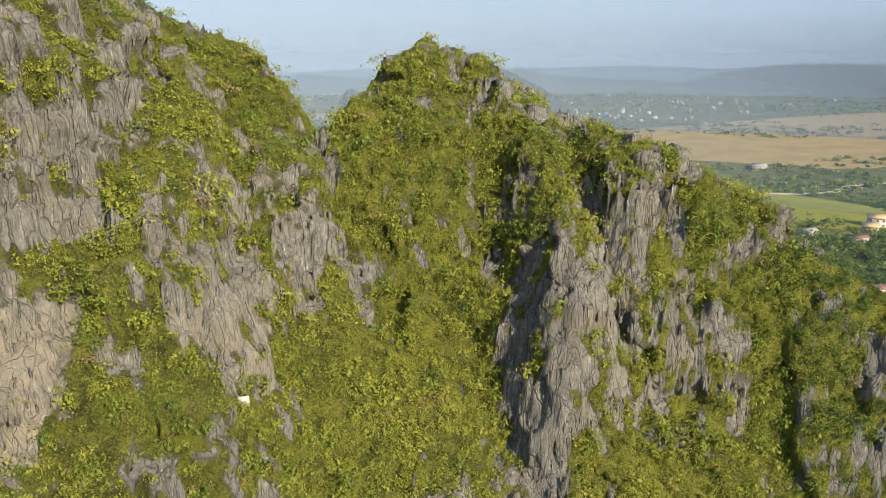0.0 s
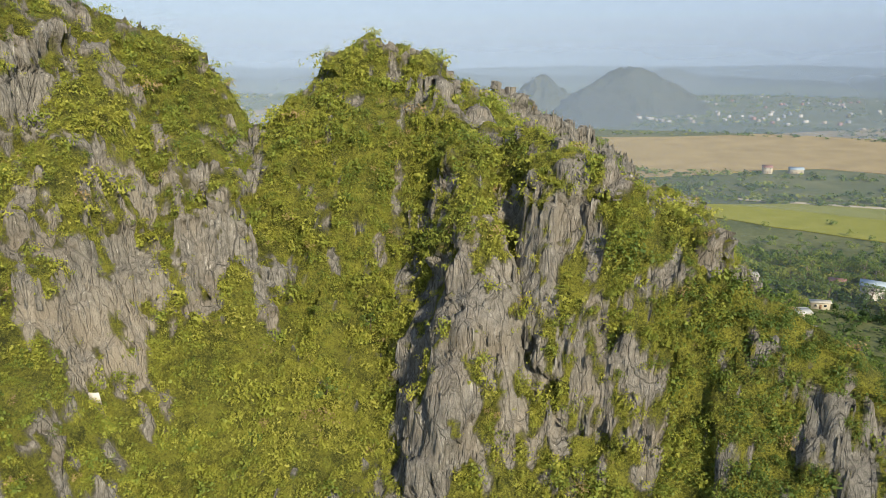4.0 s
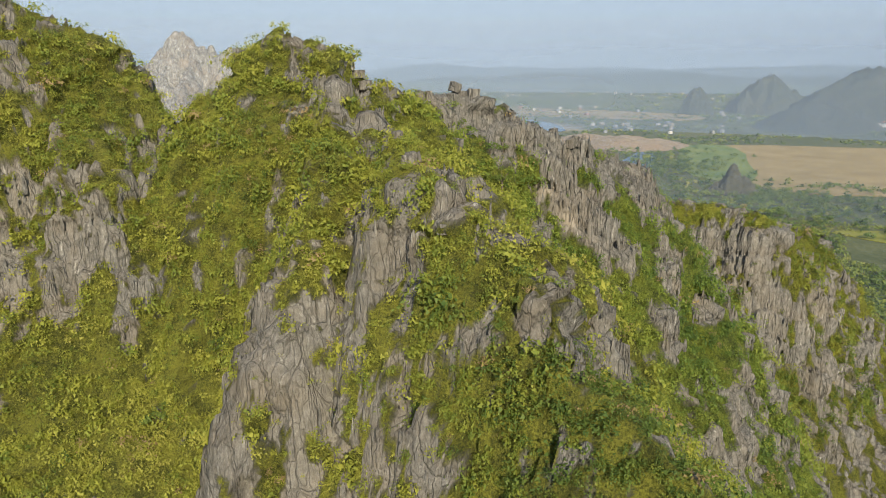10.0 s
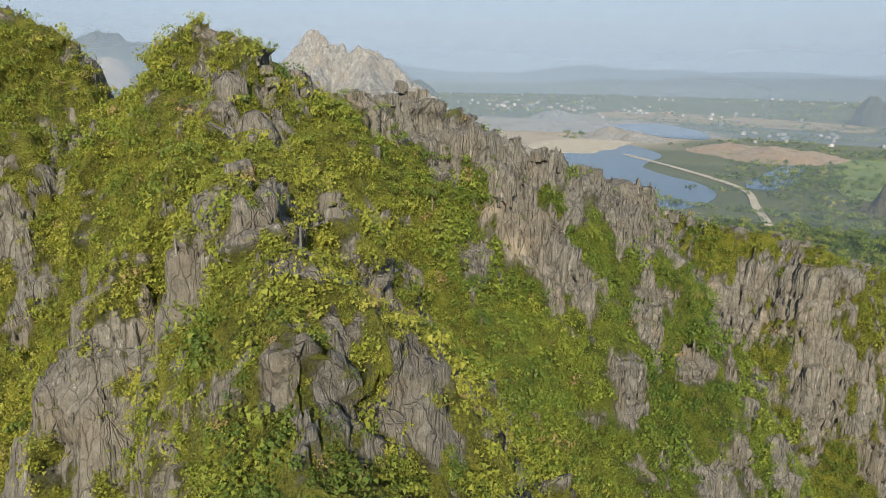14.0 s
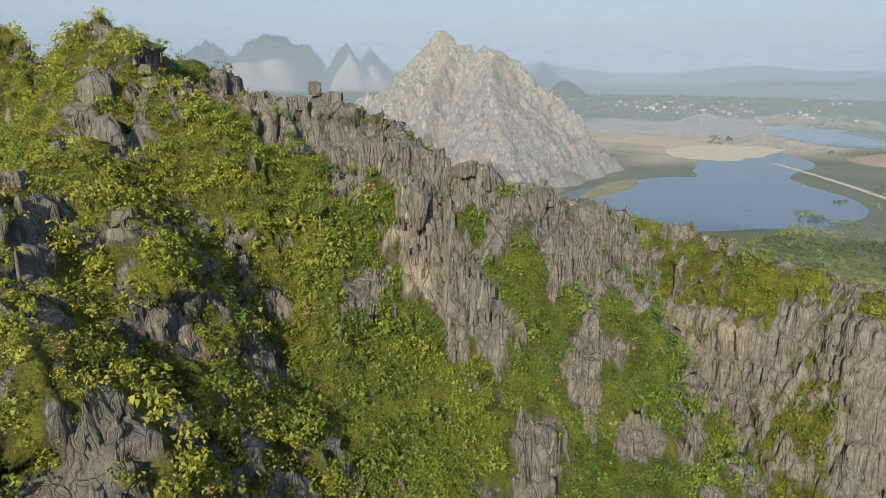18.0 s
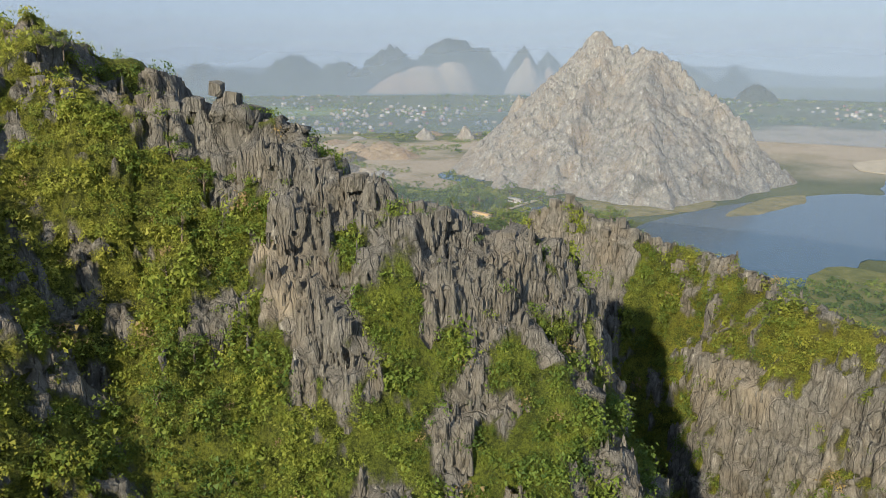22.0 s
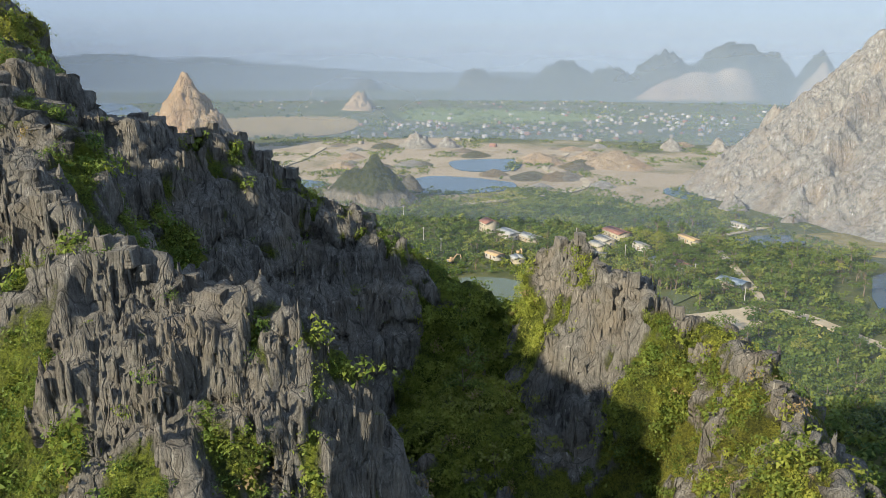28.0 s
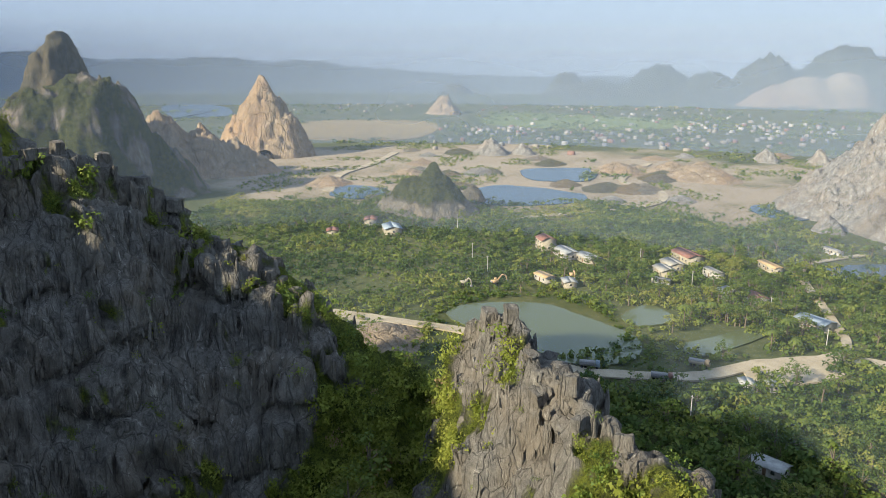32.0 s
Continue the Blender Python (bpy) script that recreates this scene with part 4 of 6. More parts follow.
SCRUB = foliage_material("scrub_leaves", [(0.0, (0.068, 0.120, 0.030)), (0.30, (0.180, 0.228, 0.042)), (0.60, (0.305, 0.318, 0.052)), (0.90, (0.38, 0.375, 0.08)), (1.0, (0.31, 0.225, 0.12))], 0.42)
CREEPER = foliage_material("creeper_leaves", [(0.0, (0.058, 0.112, 0.030)), (0.30, (0.153, 0.222, 0.042)), (0.60, (0.262, 0.305, 0.052)), (0.90, (0.35, 0.352, 0.08)), (1.0, (0.31, 0.225, 0.12))], 0.42)
WOODS = foliage_material("tree_leaves", [(0.0, (0.045, 0.084, 0.022)), (0.35, (0.105, 0.158, 0.034)), (0.7, (0.20, 0.235, 0.050)), (1.0, (0.31, 0.30, 0.085))])
BARK = plain_mottle("bark", (0.10, 0.08, 0.06), (0.20, 0.17, 0.13), 6.0)


def leaf_blob(n, leaf, seed, lobes=5, squash=0.75, three=False):
    """Leaves (n, 4 or 3 corners, 3) over a lumpy unit blob."""
    rng = np.random.default_rng(seed)
    c = rng.normal(size=(lobes, 3)) * (0.42, 0.42, 0.26)
    c[0] = 0
    which = rng.integers(0, lobes, n)
    d = rng.normal(size=(n, 3))
    d /= np.linalg.norm(d, axis=1, keepdims=True)
    d[:, 2] = np.where(d[:, 2] < -0.35, -d[:, 2], d[:, 2])
    rad = rng.uniform(0.38, 0.62, lobes)[which] * rng.uniform(0.75, 1.1, n)
    p = (c[which] + d * rad[:, None]) * (1, 1, squash)
    nrm = d * 0.9 + rng.normal(size=(n, 3)) * 0.42 + (0, 0, 0.3)
    nrm /= np.linalg.norm(nrm, axis=1, keepdims=True)
    t = np.cross(nrm, rng.normal(size=(n, 3)))
    t /= np.linalg.norm(t, axis=1, keepdims=True)
    s = np.cross(nrm, t)
    L = leaf * rng.uniform(0.6, 1.35, (n, 1))
    W = L * rng.uniform(0.45, 0.8, (n, 1))
    tip = nrm * L * rng.uniform(-0.5, 0.1, (n, 1))
    if three:
        return np.stack([p - t * L * 0.6 - s * W, p - t * L * 0.6 + s * W, p + t * L + tip], 1)
    return np.stack([p - t * L, p + s * W, p + t * L + tip, p - s * W], 1)


def scatter_blobs(name, centres, radii, tints, protos, mat, seed, stretch=None):
    """Many blobs of leaves as one mesh."""
    rng = np.random.default_rng(seed)
    which = rng.integers(0, len(protos), len(centres))
    quads, tint = [], []
    for k, proto in enumerate(protos):
        sel = np.where(which == k)[0]
        a = rng.uniform(0, 2 * np.pi, len(sel))
        ca, sa = np.cos(a)[:, None, None], np.sin(a)[:, None, None]
        q = proto[None] * np.ones((len(sel), 1, 1, 1))
        x, y = q[..., 0] * ca - q[..., 1] * sa, q[..., 0] * sa + q[..., 1] * ca
        z = q[..., 2] * (1 if stretch is None else stretch[sel][:, None, None])
        q = np.stack([x, y, z], -1) * radii[sel][:, None, None, None] + centres[sel][:, None, None, :]
        quads.append(q.reshape(-1, 3))
        tint.append(np.repeat(tints[sel], proto.shape[0] * proto.shape[1]))
    v = np.concatenate(quads)
    return new(name, mesh_from(name, v, np.arange(len(v)).reshape(-1, protos[0].shape[1]), mat, False, [("tint", np.concatenate(tint))]))


rng = np.random.default_rng(7)
area = np.sqrt(1 + SLOPE ** 2)
seen = smooth(-88, -70, GX) * smooth(12, 24, GH) * smooth(-60, -40, GY + 0 * GX) * np.where((ux < -0.5) & (uy > -0.3), 0.15, 1.0) * np.where((GY > 152) & (uy > 0.3), 0.25, 1.0)
weight = (VEG ** 1.3 + 0.035) * area * seen
flat = weight.ravel() / weight.sum()
COUNT = 29000
pick = rng.choice(flat.size, COUNT, p=flat)
KF, slope_f = KV.reshape(-1, 3), SLOPE.ravel()[pick]
zone = fbm(KF[pick, 0] / 14, KF[pick, 1] / 14, KF[pick, 2] / 14, 3, 95)
# the buttress's south-east end is tinted darker: its shade goes into the leaf colour
tints = np.clip(0.35 + 0.36 * zone + rng.normal(0, 0.13, COUNT) + 0.06 * smooth(95, 110, KF[pick, 2]) + 0.13 - 0.17 * smooth(44, 62, KF[pick, 1]) - 0.30 * smooth(46, 58, KF[pick, 0]) * smooth(24, 12, KF[pick, 1]) - 0.12 * smooth(52, 60, KF[pick, 0]) * smooth(60, 40, KF[pick, 1]), 0.02, 0.8)
# saddle leaves get a brighter tint in place of more light in the shade
saddle = np.exp(-((KF[pick, 0] + 3) ** 2 + (KF[pick, 1] - 119) ** 2) / 250)
tints = np.clip(tints * (1 - saddle) + 0.68 * saddle - 0.06 * smooth(122, 132, KF[pick, 1]), 0.02, 0.85)
tints = np.where(rng.random(COUNT) < 0.02, 0.95, tints)
radii = np.clip(rng.lognormal(-0.24, 0.45, COUNT), 0.32, 2.2) * (0.75 + 0.35 * VEG.ravel()[pick])
centres = KF[pick] + np.stack([ux.ravel()[pick], uy.ravel()[pick], 0.6 + 0 * zone], -1) * radii[:, None] * 0.25 + rng.normal(0, 0.2, (COUNT, 3))
protos = [leaf_blob(70, 0.122, 300 + k, 9, three=True) for k in range(7)]
dry = (KF[pick, 1] + rng.normal(0, 9, COUNT) < 54) | ((KF[pick, 1] > 124) & (KF[pick, 0] > 8))
tall = rng.uniform(0.8, 1.5, COUNT)
tagged(scatter_blobs("scrub", centres[dry], radii[dry], tints[dry], protos, SCRUB, 8, tall[dry]), "dense yellow-green scrub and creepers on limestone", "scrub", kind="stuff")
tagged(scatter_blobs("creepers", centres[~dry], radii[~dry], tints[~dry], protos, CREEPER, 9, tall[~dry]), "lush green creepers and bushes filling limestone gullies", "creepers", kind="stuff")


# ---------------------------------------------------------------- upright rock blades
def blade_mesh(seed):
    """A jagged limestone blade: an uneven six-sided column that narrows in steps to a broken top."""
    r = random.Random(seed)
    sides, rings = 6, 5
    base = [r.uniform(0.65, 1.15) for _ in range(sides)]
    lean = Vector((r.uniform(-0.12, 0.12), r.uniform(-0.12, 0.12)))
    v = []
    for j in range(rings):
        h = j / (rings - 1)
        w = (1.0, 0.98, 0.88, 0.70, 0.30)[j] * r.uniform(0.9, 1.08)
        for i in range(sides):
            a = 2 * math.pi * (i + 0.25 * r.uniform(-1, 1)) / sides
            top = r.uniform(-0.16, 0.12) if j >= rings - 2 else 0
            v.append((w * base[i] * math.cos(a) * 0.5 + lean.x * h, w * base[i] * math.sin(a) * 0.30 + lean.y * h, h + top))
    f = []
    for j in range(rings - 1):
        for i in range(sides):
            a, b = j * sides + i, j * sides + (i + 1) % sides
            f.append((a, b, b + sides))
            f.append((a, b + sides, a + sides))
    t = (rings - 1) * sides
    for i in range(1, sides - 1):
        f.append((t, t + i, t + i + 1))
    return np.array(v), np.array(f)


blades = [blade_mesh(400 + k) for k in range(9)]
rockw = (np.clip(ROCK - 0.45, 0, 1) * area * seen * (0.25 + smooth(0.3, 1.2, SLOPE))).ravel()
crestw = (np.exp(grow * -1.2)).ravel()
rockw = rockw * crestw
rockw = rockw * (1 + 3.5 * ((GX > 26) & (GY > 64) & (GY < 108) & (GH > 58))).ravel()
BL = 4500
bp_ = rng.choice(rockw.size, BL, p=rockw / rockw.sum())
bpos = KF[bp_]
bh = np.clip(rng.lognormal(0.40, 0.42, BL), 0.6, 3.6)
bw = bh * rng.uniform(0.22, 0.48, BL)
ba = np.arctan2(uy, ux).ravel()[bp_] + math.pi / 2 + rng.normal(0, 0.5, BL)
near = (bpos[:, 0] > 30) & (bpos[:, 1] > 70) & (bpos[:, 1] < 108) & (bpos[:, 2] > 70)
own = np.where(near)[0][:300]
rest = np.setdiff1d(np.arange(BL), own)
bverts, bfaces, base = [], [], 0
for k, (v, f) in enumerate(blades):
    sel = rest[rest % len(blades) == k]
    ca, sa = np.cos(ba[sel])[:, None], np.sin(ba[sel])[:, None]
    x, y = v[None, :, 0] * bw[sel][:, None], v[None, :, 1] * bw[sel][:, None]
    q = np.stack([x * ca - y * sa + bpos[sel, 0:1], x * sa + y * ca + bpos[sel, 1:2], (v[None, :, 2] - 0.62) * bh[sel][:, None] + bpos[sel, 2:3]], -1)
    bverts.append(q.reshape(-1, 3))
    bfaces.append((f[None] + (np.arange(len(sel)) * len(v))[:, None, None] + base).reshape(-1, 3))
    base += len(sel) * len(v)
crags = tagged(new("rock_crags", mesh_from("rock_crags", np.concatenate(bverts), np.concatenate(bfaces), LIMESTONE)), kind="stuff")
crags.parent = karst
blade_data = [mesh_from("rock_blade", v, f, LIMESTONE) for v, f in blades]
for i in own:
    ob = new("rock_blade", blade_data[i % len(blades)])
    ob.parent = karst
    ob.matrix_basis = Matrix.LocRotScale(Vector(bpos[i]) - Vector((0, 0, 0.62 * bh[i])), Euler((0, 0, ba[i])), Vector((bw[i], bw[i], bh[i])))

# weathered blocks that stand in rows along the crest walls
def block_mesh(seed):
    """A squarish limestone block with chipped corners and a split or two."""
    r = random.Random(seed)
    bm = bmesh.new()
    bmesh.ops.create_cube(bm, size=1.0)
    bmesh.ops.subdivide_edges(bm, edges=bm.edges[:], cuts=1)
    for v in bm.verts:
        v.co.x *= r.uniform(0.82, 1.1)
        v.co.y *= r.uniform(0.82, 1.1)
        v.co.z += r.uniform(-0.07, 0.07)
    bmesh.ops.bevel(bm, geom=[e for e in bm.edges if e.calc_face_angle(0) > 0.9], offset=0.05, segments=1, affect='EDGES')
    me = bpy.data.meshes.new("rock_block")
    bm.to_mesh(me)
    bm.free()
    me.materials.append(LIMESTONE)
    return me


def surface_at(x, y):
    i, j = int(round((x - gx[0]) / STEP)), int(round((y - gy[0]) / STEP))
    return float(KV[i, j, 2])


block_data = [block_mesh(450 + k) for k in range(8)]
rb = random.Random(33)
for line in (((8, 45.5), (13, 47.5), (13.5, 58), (17.5, 67), (23, 73)), ((27, 75), (33, 78.5), (36.5, 84), (38.5, 92), (39.5, 100)), ((20, 36), (27, 33), (34, 24.5), (44, 20)), ((-11, 132.5), (-4, 137), (4, 142.5), (9, 148), (22, 150.5), (36, 149)), ((-8, 68), (-15, 75), (-24, 81.5), (-25, 92), (-24.5, 104))):
    for (x0, y0), (x1, y1) in zip(line, line[1:]):
        n = int(math.hypot(x1 - x0, y1 - y0) / 1.5)
        for k in range(n):
            t = (k + rb.random()) / n
            if rb.random() < 0.25:
                continue
            side = rb.uniform(-0.5, 2.2)
            x, y = x0 + t * (x1 - x0) + side * (y1 - y0) / (1.5 * n), y0 + t * (y1 - y0) - side * (x1 - x0) / (1.5 * n)
            ob = new("rock_block", rb.choice(block_data))
            ob.parent = karst
            w, d, hh = rb.uniform(1.0, 2.1), rb.uniform(0.9, 1.7), rb.uniform(1.0, 2.0)
            ob.matrix_basis = Matrix.LocRotScale(Vector((x, y, surface_at(x, y) + 0.12 * hh)), Euler((rb.gauss(0, 0.07), rb.gauss(0, 0.07), math.atan2(y1 - y0, x1 - x0) + rb.gauss(0, 0.3))), Vector((w, d, hh)))

# ---------------------------------------------------------------- trees
def part(name, verts, faces, mat, parent, label="", attrs=()):
    ob = new(name, mesh_from(name, verts, faces, mat, False, attrs))
    ob.parent = parent
    return tagged(ob, label)


def tube(points, radii, sides=6):
    """A tapered limb along points."""
    v, f = [], []
    for p, r in zip(points, radii):
        for i in range(sides):
            a = 2 * math.pi * i / sides
            v.append((p[0] + r * math.cos(a), p[1] + r * math.sin(a), p[2]))
    for j in range(len(points) - 1):
        for i in range(sides):
            a, b = j * sides + i, j * sides + (i + 1) % sides
            f.append((a, b, b + sides, a + sides))
    return np.array(v), np.array(f)


def join(pieces):
    v, f, n = [], [], 0
    for pv, pf in pieces:
        v.append(pv)
        f.append(pf + n)
        n += len(pv)
    return np.concatenate(v), np.concatenate(f)


def make_tree(seed, height, spread, label, tint, name="tree"):
    """A broadleaf tree, 1:1, at the origin: trunk with limbs, and a crown of leaf clumps with gaps."""
    r = np.random.default_rng(seed)
    root = tagged(new(name), label, "tree")
    th = height * 0.5
    bend = r.normal(0, 0.06, 2) * height
    limbs = [tube([(0, 0, -0.8), (0.3 * bend[0], 0.3 * bend[1], th * 0.5), (bend[0], bend[1], th), (bend[0] * 1.3, bend[1] * 1.3, height * 0.8)], [0.045 * height, 0.032 * height, 0.022 * height, 0.008 * height])]
    tips = [np.array([bend[0] * 1.3, bend[1] * 1.3, height * 0.85])]
    for k in range(7):
        a, z0 = 2.4 * k + r.uniform(0, 1), th * r.uniform(0.55, 1.0)
        tip = np.array([math.cos(a) * spread * r.uniform(0.5, 0.85), math.sin(a) * spread * r.uniform(0.5, 0.85), height * r.uniform(0.5, 0.85)])
        limbs.append(tube([(bend[0] * 0.7, bend[1] * 0.7, z0), (tip[0] * 0.55, tip[1] * 0.55, z0 + 0.6 * (tip[2] - z0)), tip], [0.018 * height, 0.012 * height, 0.004 * height], 5))
        tips.append(tip)
    part("trunk", *join(limbs), BARK, root)
    quads = np.concatenate([leaf_blob(46, 0.155, seed + 50 + k, 4) * r.uniform(0.42, 0.62) * spread + t for k, t in enumerate(tips)])
    v = quads.reshape(-1, 3)
    part("crown", v, np.arange(len(v)).reshape(-1, 4), WOODS, root, attrs=[("tint", np.full(len(v), tint))])
    return root


def make_palm(seed, height):
    r = np.random.default_rng(seed)
    root = tagged(new("palm_tree"), "tall palm with drooping fronds beside a pond", "palm")
    top = np.array([r.normal(0, 0.4), r.normal(0, 0.4), height])
    part("trunk", *tube([(0, 0, -0.5), top * 0.5 + (0.2, 0.1, 0), top], [0.22, 0.17, 0.13]), BARK, root)
    v, f = [], []
    for k in range(13):
        a, lift = 2.39 * k, r.uniform(0.1, 0.9)
        d, s = np.array([math.cos(a), math.sin(a), 0]), np.array([-math.sin(a), math.cos(a), 0])
        base = len(v)
        for j in range(5):
            t = j / 4
            c = top + d * 2.7 * t + np.array([0, 0, 1.3 * lift * t - 2.0 * t * t])
            w = 0.42 * (1 - 0.75 * abs(t - 0.35))
            v += [c - s * w - (0, 0, 0.15), c + (0, 0, 0.05), c + s * w - (0, 0, 0.15)]
        for j in range(4):
            b = base + 3 * j
            f += [(b, b + 1, b + 4, b + 3), (b + 1, b + 2, b + 5, b + 4)]
    part("fronds", np.array(v), np.array(f), WOODS, root, attrs=[("tint", np.full(len(v), 0.45))])
    return root


PONDS = [(-222, 132, 36), (-240, 183, 14), (-215, 208, 17), (-190, 225, 13), (-330, 306, 22)]
ROAD_PTS = [(-228, 30), (-223, 49), (-216, 78), (-206, 100), (-192, 130), (-178, 146), (-175, 166), (-177, 191), (-184, 205), (-190, 214), (-199, 239), (-197, 262), (-180, 270), (-163, 277), (-140, 288), (-216, 255), (-240, 260), (-260, 262), (-290, 268)]
# x, y, width, depth, wall height, turn, roof, wall, what
HOMES = [
    (-354, 138, 11, 9, 6.2, 20, "red", "cream", "two-storey cream house with a low rusty roof"), (-338, 150, 16, 9, 3.4, 25, "grey", "grey", "long workshop under grey sheet roofs"), (-328, 162, 14, 8, 3.2, 30, "grey", "cream", "low shed under pale sheet roofing"), (-321, 206, 13, 9, 3.2, 15, "pale", "cream", "pale tin-roofed farmhouse among bushes"), (-309, 200, 12, 8, 3.0, 15, "pale", "cream", "pale tin-roofed outbuilding beside a farmhouse"),
    (-340, 217, 18, 10, 3.6, 20, "red", "cream", "long house under a faded red roof"), (-307, 224, 12, 5, 3.4, 20, "pale", "white", "plain white flat-fronted house"), (-293, 196, 9, 3, 2.2, 60, "pale", "white", "low whitewashed wall shed"), (-272, 224, 9, 8, 3.4, 10, "grey", "cream", "small house under a grey roof"), (-265, 234, 9, 8, 3.6, 10, "red", "white", "white cottage with a red tiled roof"),
    (-236, 250, 13, 9, 3.4, 35, "blue", "cream", "shed under a bluish sheet roof"), (-325, 257, 16, 5, 3.2, 15, "tan", "cream", "long tan-roofed shed beside a pond"), (-366, 303, 13, 4, 2.8, 15, "pale", "white", "white shed by a dirt lane"), (-407, 18, 12, 8, 3.4, 10, "red", "cream", "red-roofed house among dark trees"), (-370, 2, 9, 7, 3.2, 15, "red", "cream", "small red-roofed house in the woods"), (-384, 38, 16, 11, 3.4, 20, "blue", "cream", "blue-grey roofed farm buildings"),
    (-118, 199, 9, 5.5, 2.6, 50, "grey", "grey", "grey sheet-roofed shed in the trees"), (-169, 206, 5, 4, 3.2, 0, "grey", "grey", "small grey hut beside the dirt road"), (-171, 215, 4, 3, 2.2, 10, "grey", "grey", "tiny grey roadside hut"), (-288, 138, 10, 6, 2.8, 35, "tan", "grey", "patched hut with a tan roof"), (-280, 150, 8, 6, 2.8, 10, "grey", "cream", "patched hut with a sheet roof"),
    (168, 266, 10, 8, 6.4, -20, "blue", "white", "white two-storey house with a dark blue gable roof"), (157, 280, 7, 7, 3.4, -10, "red", "cream", "small house with a red roof"), (185, 258, 8, 7, 3.4, 10, "red", "white", "red-roofed white cottage among trees"), (140, 246, 8, 4, 3.0, 0, "pale", "cream", "low pale shed at the mountain foot"), (287, 367, 11, 9, 6.2, -25, "tan", "white", "white two-storey villa with a terrace"), (274, 352, 9, 8, 4.0, -25, "tan", "cream", "cream house beside a villa"), (231, 345, 8, 7, 3.4, 5, "pale", "white", "white house at the field edge"), (252, 326, 9, 7, 3.4, 15, "red", "cream", "red-roofed house in the village"), (205, 228, 10, 7, 3.4, 0, "red", "white", "red-roofed house below the cliff"), (313, 612, 14, 9, 4, 0, "pale", "cream", "cream hall beyond the fields"), (202, 643, 8, 8, 6, 0, "red", "cream", "tall narrow cream house beyond the fields"), (229, 648, 12, 8, 4, 0, "blue", "cream", "cream house with a blue roof beyond the fields"), (115, 283, 12, 8, 3, 5, "pale", "grey", "open shed with a pale roof"), (127, 231, 9, 7, 3, 20, "grey", "cream", "grey-roofed house below the cliff"),
]


def open_land(x, y):
    for px, py, r in PONDS:
        if (x - px) ** 2 + (y - py) ** 2 < r * r:
            return False
    for px, py in ROAD_PTS:
        if (x - px) ** 2 + (y - py) ** 2 < 64:
            return False
    for hx, hy, w, d, *_ in HOMES:
        if (x - hx) ** 2 + (y - hy) ** 2 < (0.75 * max(w, d)) ** 2:
            return False
    return True


def karst_at(x, y):
    """Height of the mountain's mesh near a place, or the plain's."""
    i, j = int(round((x - gx[0]) / STEP)), int(round((y - gy[0]) / STEP))
    if 0 <= i < len(gx) and 0 <= j < len(gy):
        return max(float(GH[i, j]), 0.0)
    return 0.0


kinds = [make_tree(500, 7.5, 3.6, "rounded broadleaf tree with a dark green crown", 0.25), make_tree(510, 9.5, 4.2, "tall broadleaf tree with a full crown", 0.38), make_tree(520, 6.0, 3.2, "young broadleaf tree with yellow-green leaves", 0.72), make_tree(530, 8.5, 3.0, "slim dark green tree", 0.12)]
palms = [make_palm(540, 7.5), make_palm(541, 6.0)]
for ob in kinds + palms:
    tagged(ob, group="trees of the plain")
rt = random.Random(77)
spots, tries = [], 0
zones = [((-235, 225), (45, 40), 70), ((-130, 235), (35, 45), 65), ((-300, 235), (55, 45), 45), ((-360, 290), (50, 40), 30), ((-420, -10), (70, 45), 45), ((-300, 150), (50, 30), 18), ((170, 275), (50, 45), 55), ((-265, 300), (35, 25), 30), ((-150, 165), (25, 30), 12)]
first = {}
for (cx, cy), (sx, sy), n in zones:
    made = 0
    while made < n and tries < 12000:
        tries += 1
        x, y = rt.gauss(cx, sx * 0.6), rt.gauss(cy, sy * 0.6)
        if not open_land(x, y) or karst_at(x, y) > 3:
            continue
        near_pond = any((x - px) ** 2 + (y - py) ** 2 < (r + 14) ** 2 for px, py, r in PONDS[:3])
        src = rt.choice(palms) if near_pond and rt.random() < 0.35 else rt.choice(kinds)
        m = pose(x, y, 0, 0, 0, rt.uniform(0, 360))
        if src not in first:
            first[src] = True
            src.matrix_basis = m
        else:
            src.scale = (1, 1, 1)
            c = copy_thing(src, m)
            k = rt.uniform(0.7, 1.35)
            c.scale = (k, k, k)
        made += 1
# trees that stand on the mountain itself
for x, y, k in ((-8, 44, 0.3), (8, 48, 0.3), (13, 48, 0.3), (-36, 31, 0.36), (-48, 26, 0.4), (22, 60, 0.45), (25, 63, 0.5), (29, 60, 0.45), (32, 58, 0.5), (26, 67, 0.4), (38, 60, 0.42), (-4, 117, 0.75), (2, 119, 0.8), (-9, 115, 0.7), (8, 121, 0.8), (-1, 123, 0.7), (14, 122, 0.75), (5, 114, 0.7), (-13, 121, 0.6), (18, 126, 0.6), (-10, 118, 0.7), (-6, 121, 0.65), (-1, 115, 0.6), (4, 125, 0.6), (-16, 117, 0.5), (9, 117, 0.6), (1, 112, 0.55), (-8, 110, 0.5), (7, 129, 0.5), (46, 40, 0.4), (42, 56, 0.4), (36, 66, 0.35), (3, 20, 0.5), (8, 14, 0.5), (-2, 12, 0.55), (12, 24, 0.45), (-10, 2, 0.5), (60, 66, 0.5), (56, 58, 0.45)):
    c = copy_thing(kinds[rt.choice((0, 1, 2) if y < 100 else (2, 2, 1))], pose(x, y, karst_at(x, y) - 2.6 * k, 0, 0, rt.uniform(0, 360)))
    c.scale = (k, k, k)
    tagged(c, "small tree rooted in a limestone cleft", "tree", "trees on the mountain")

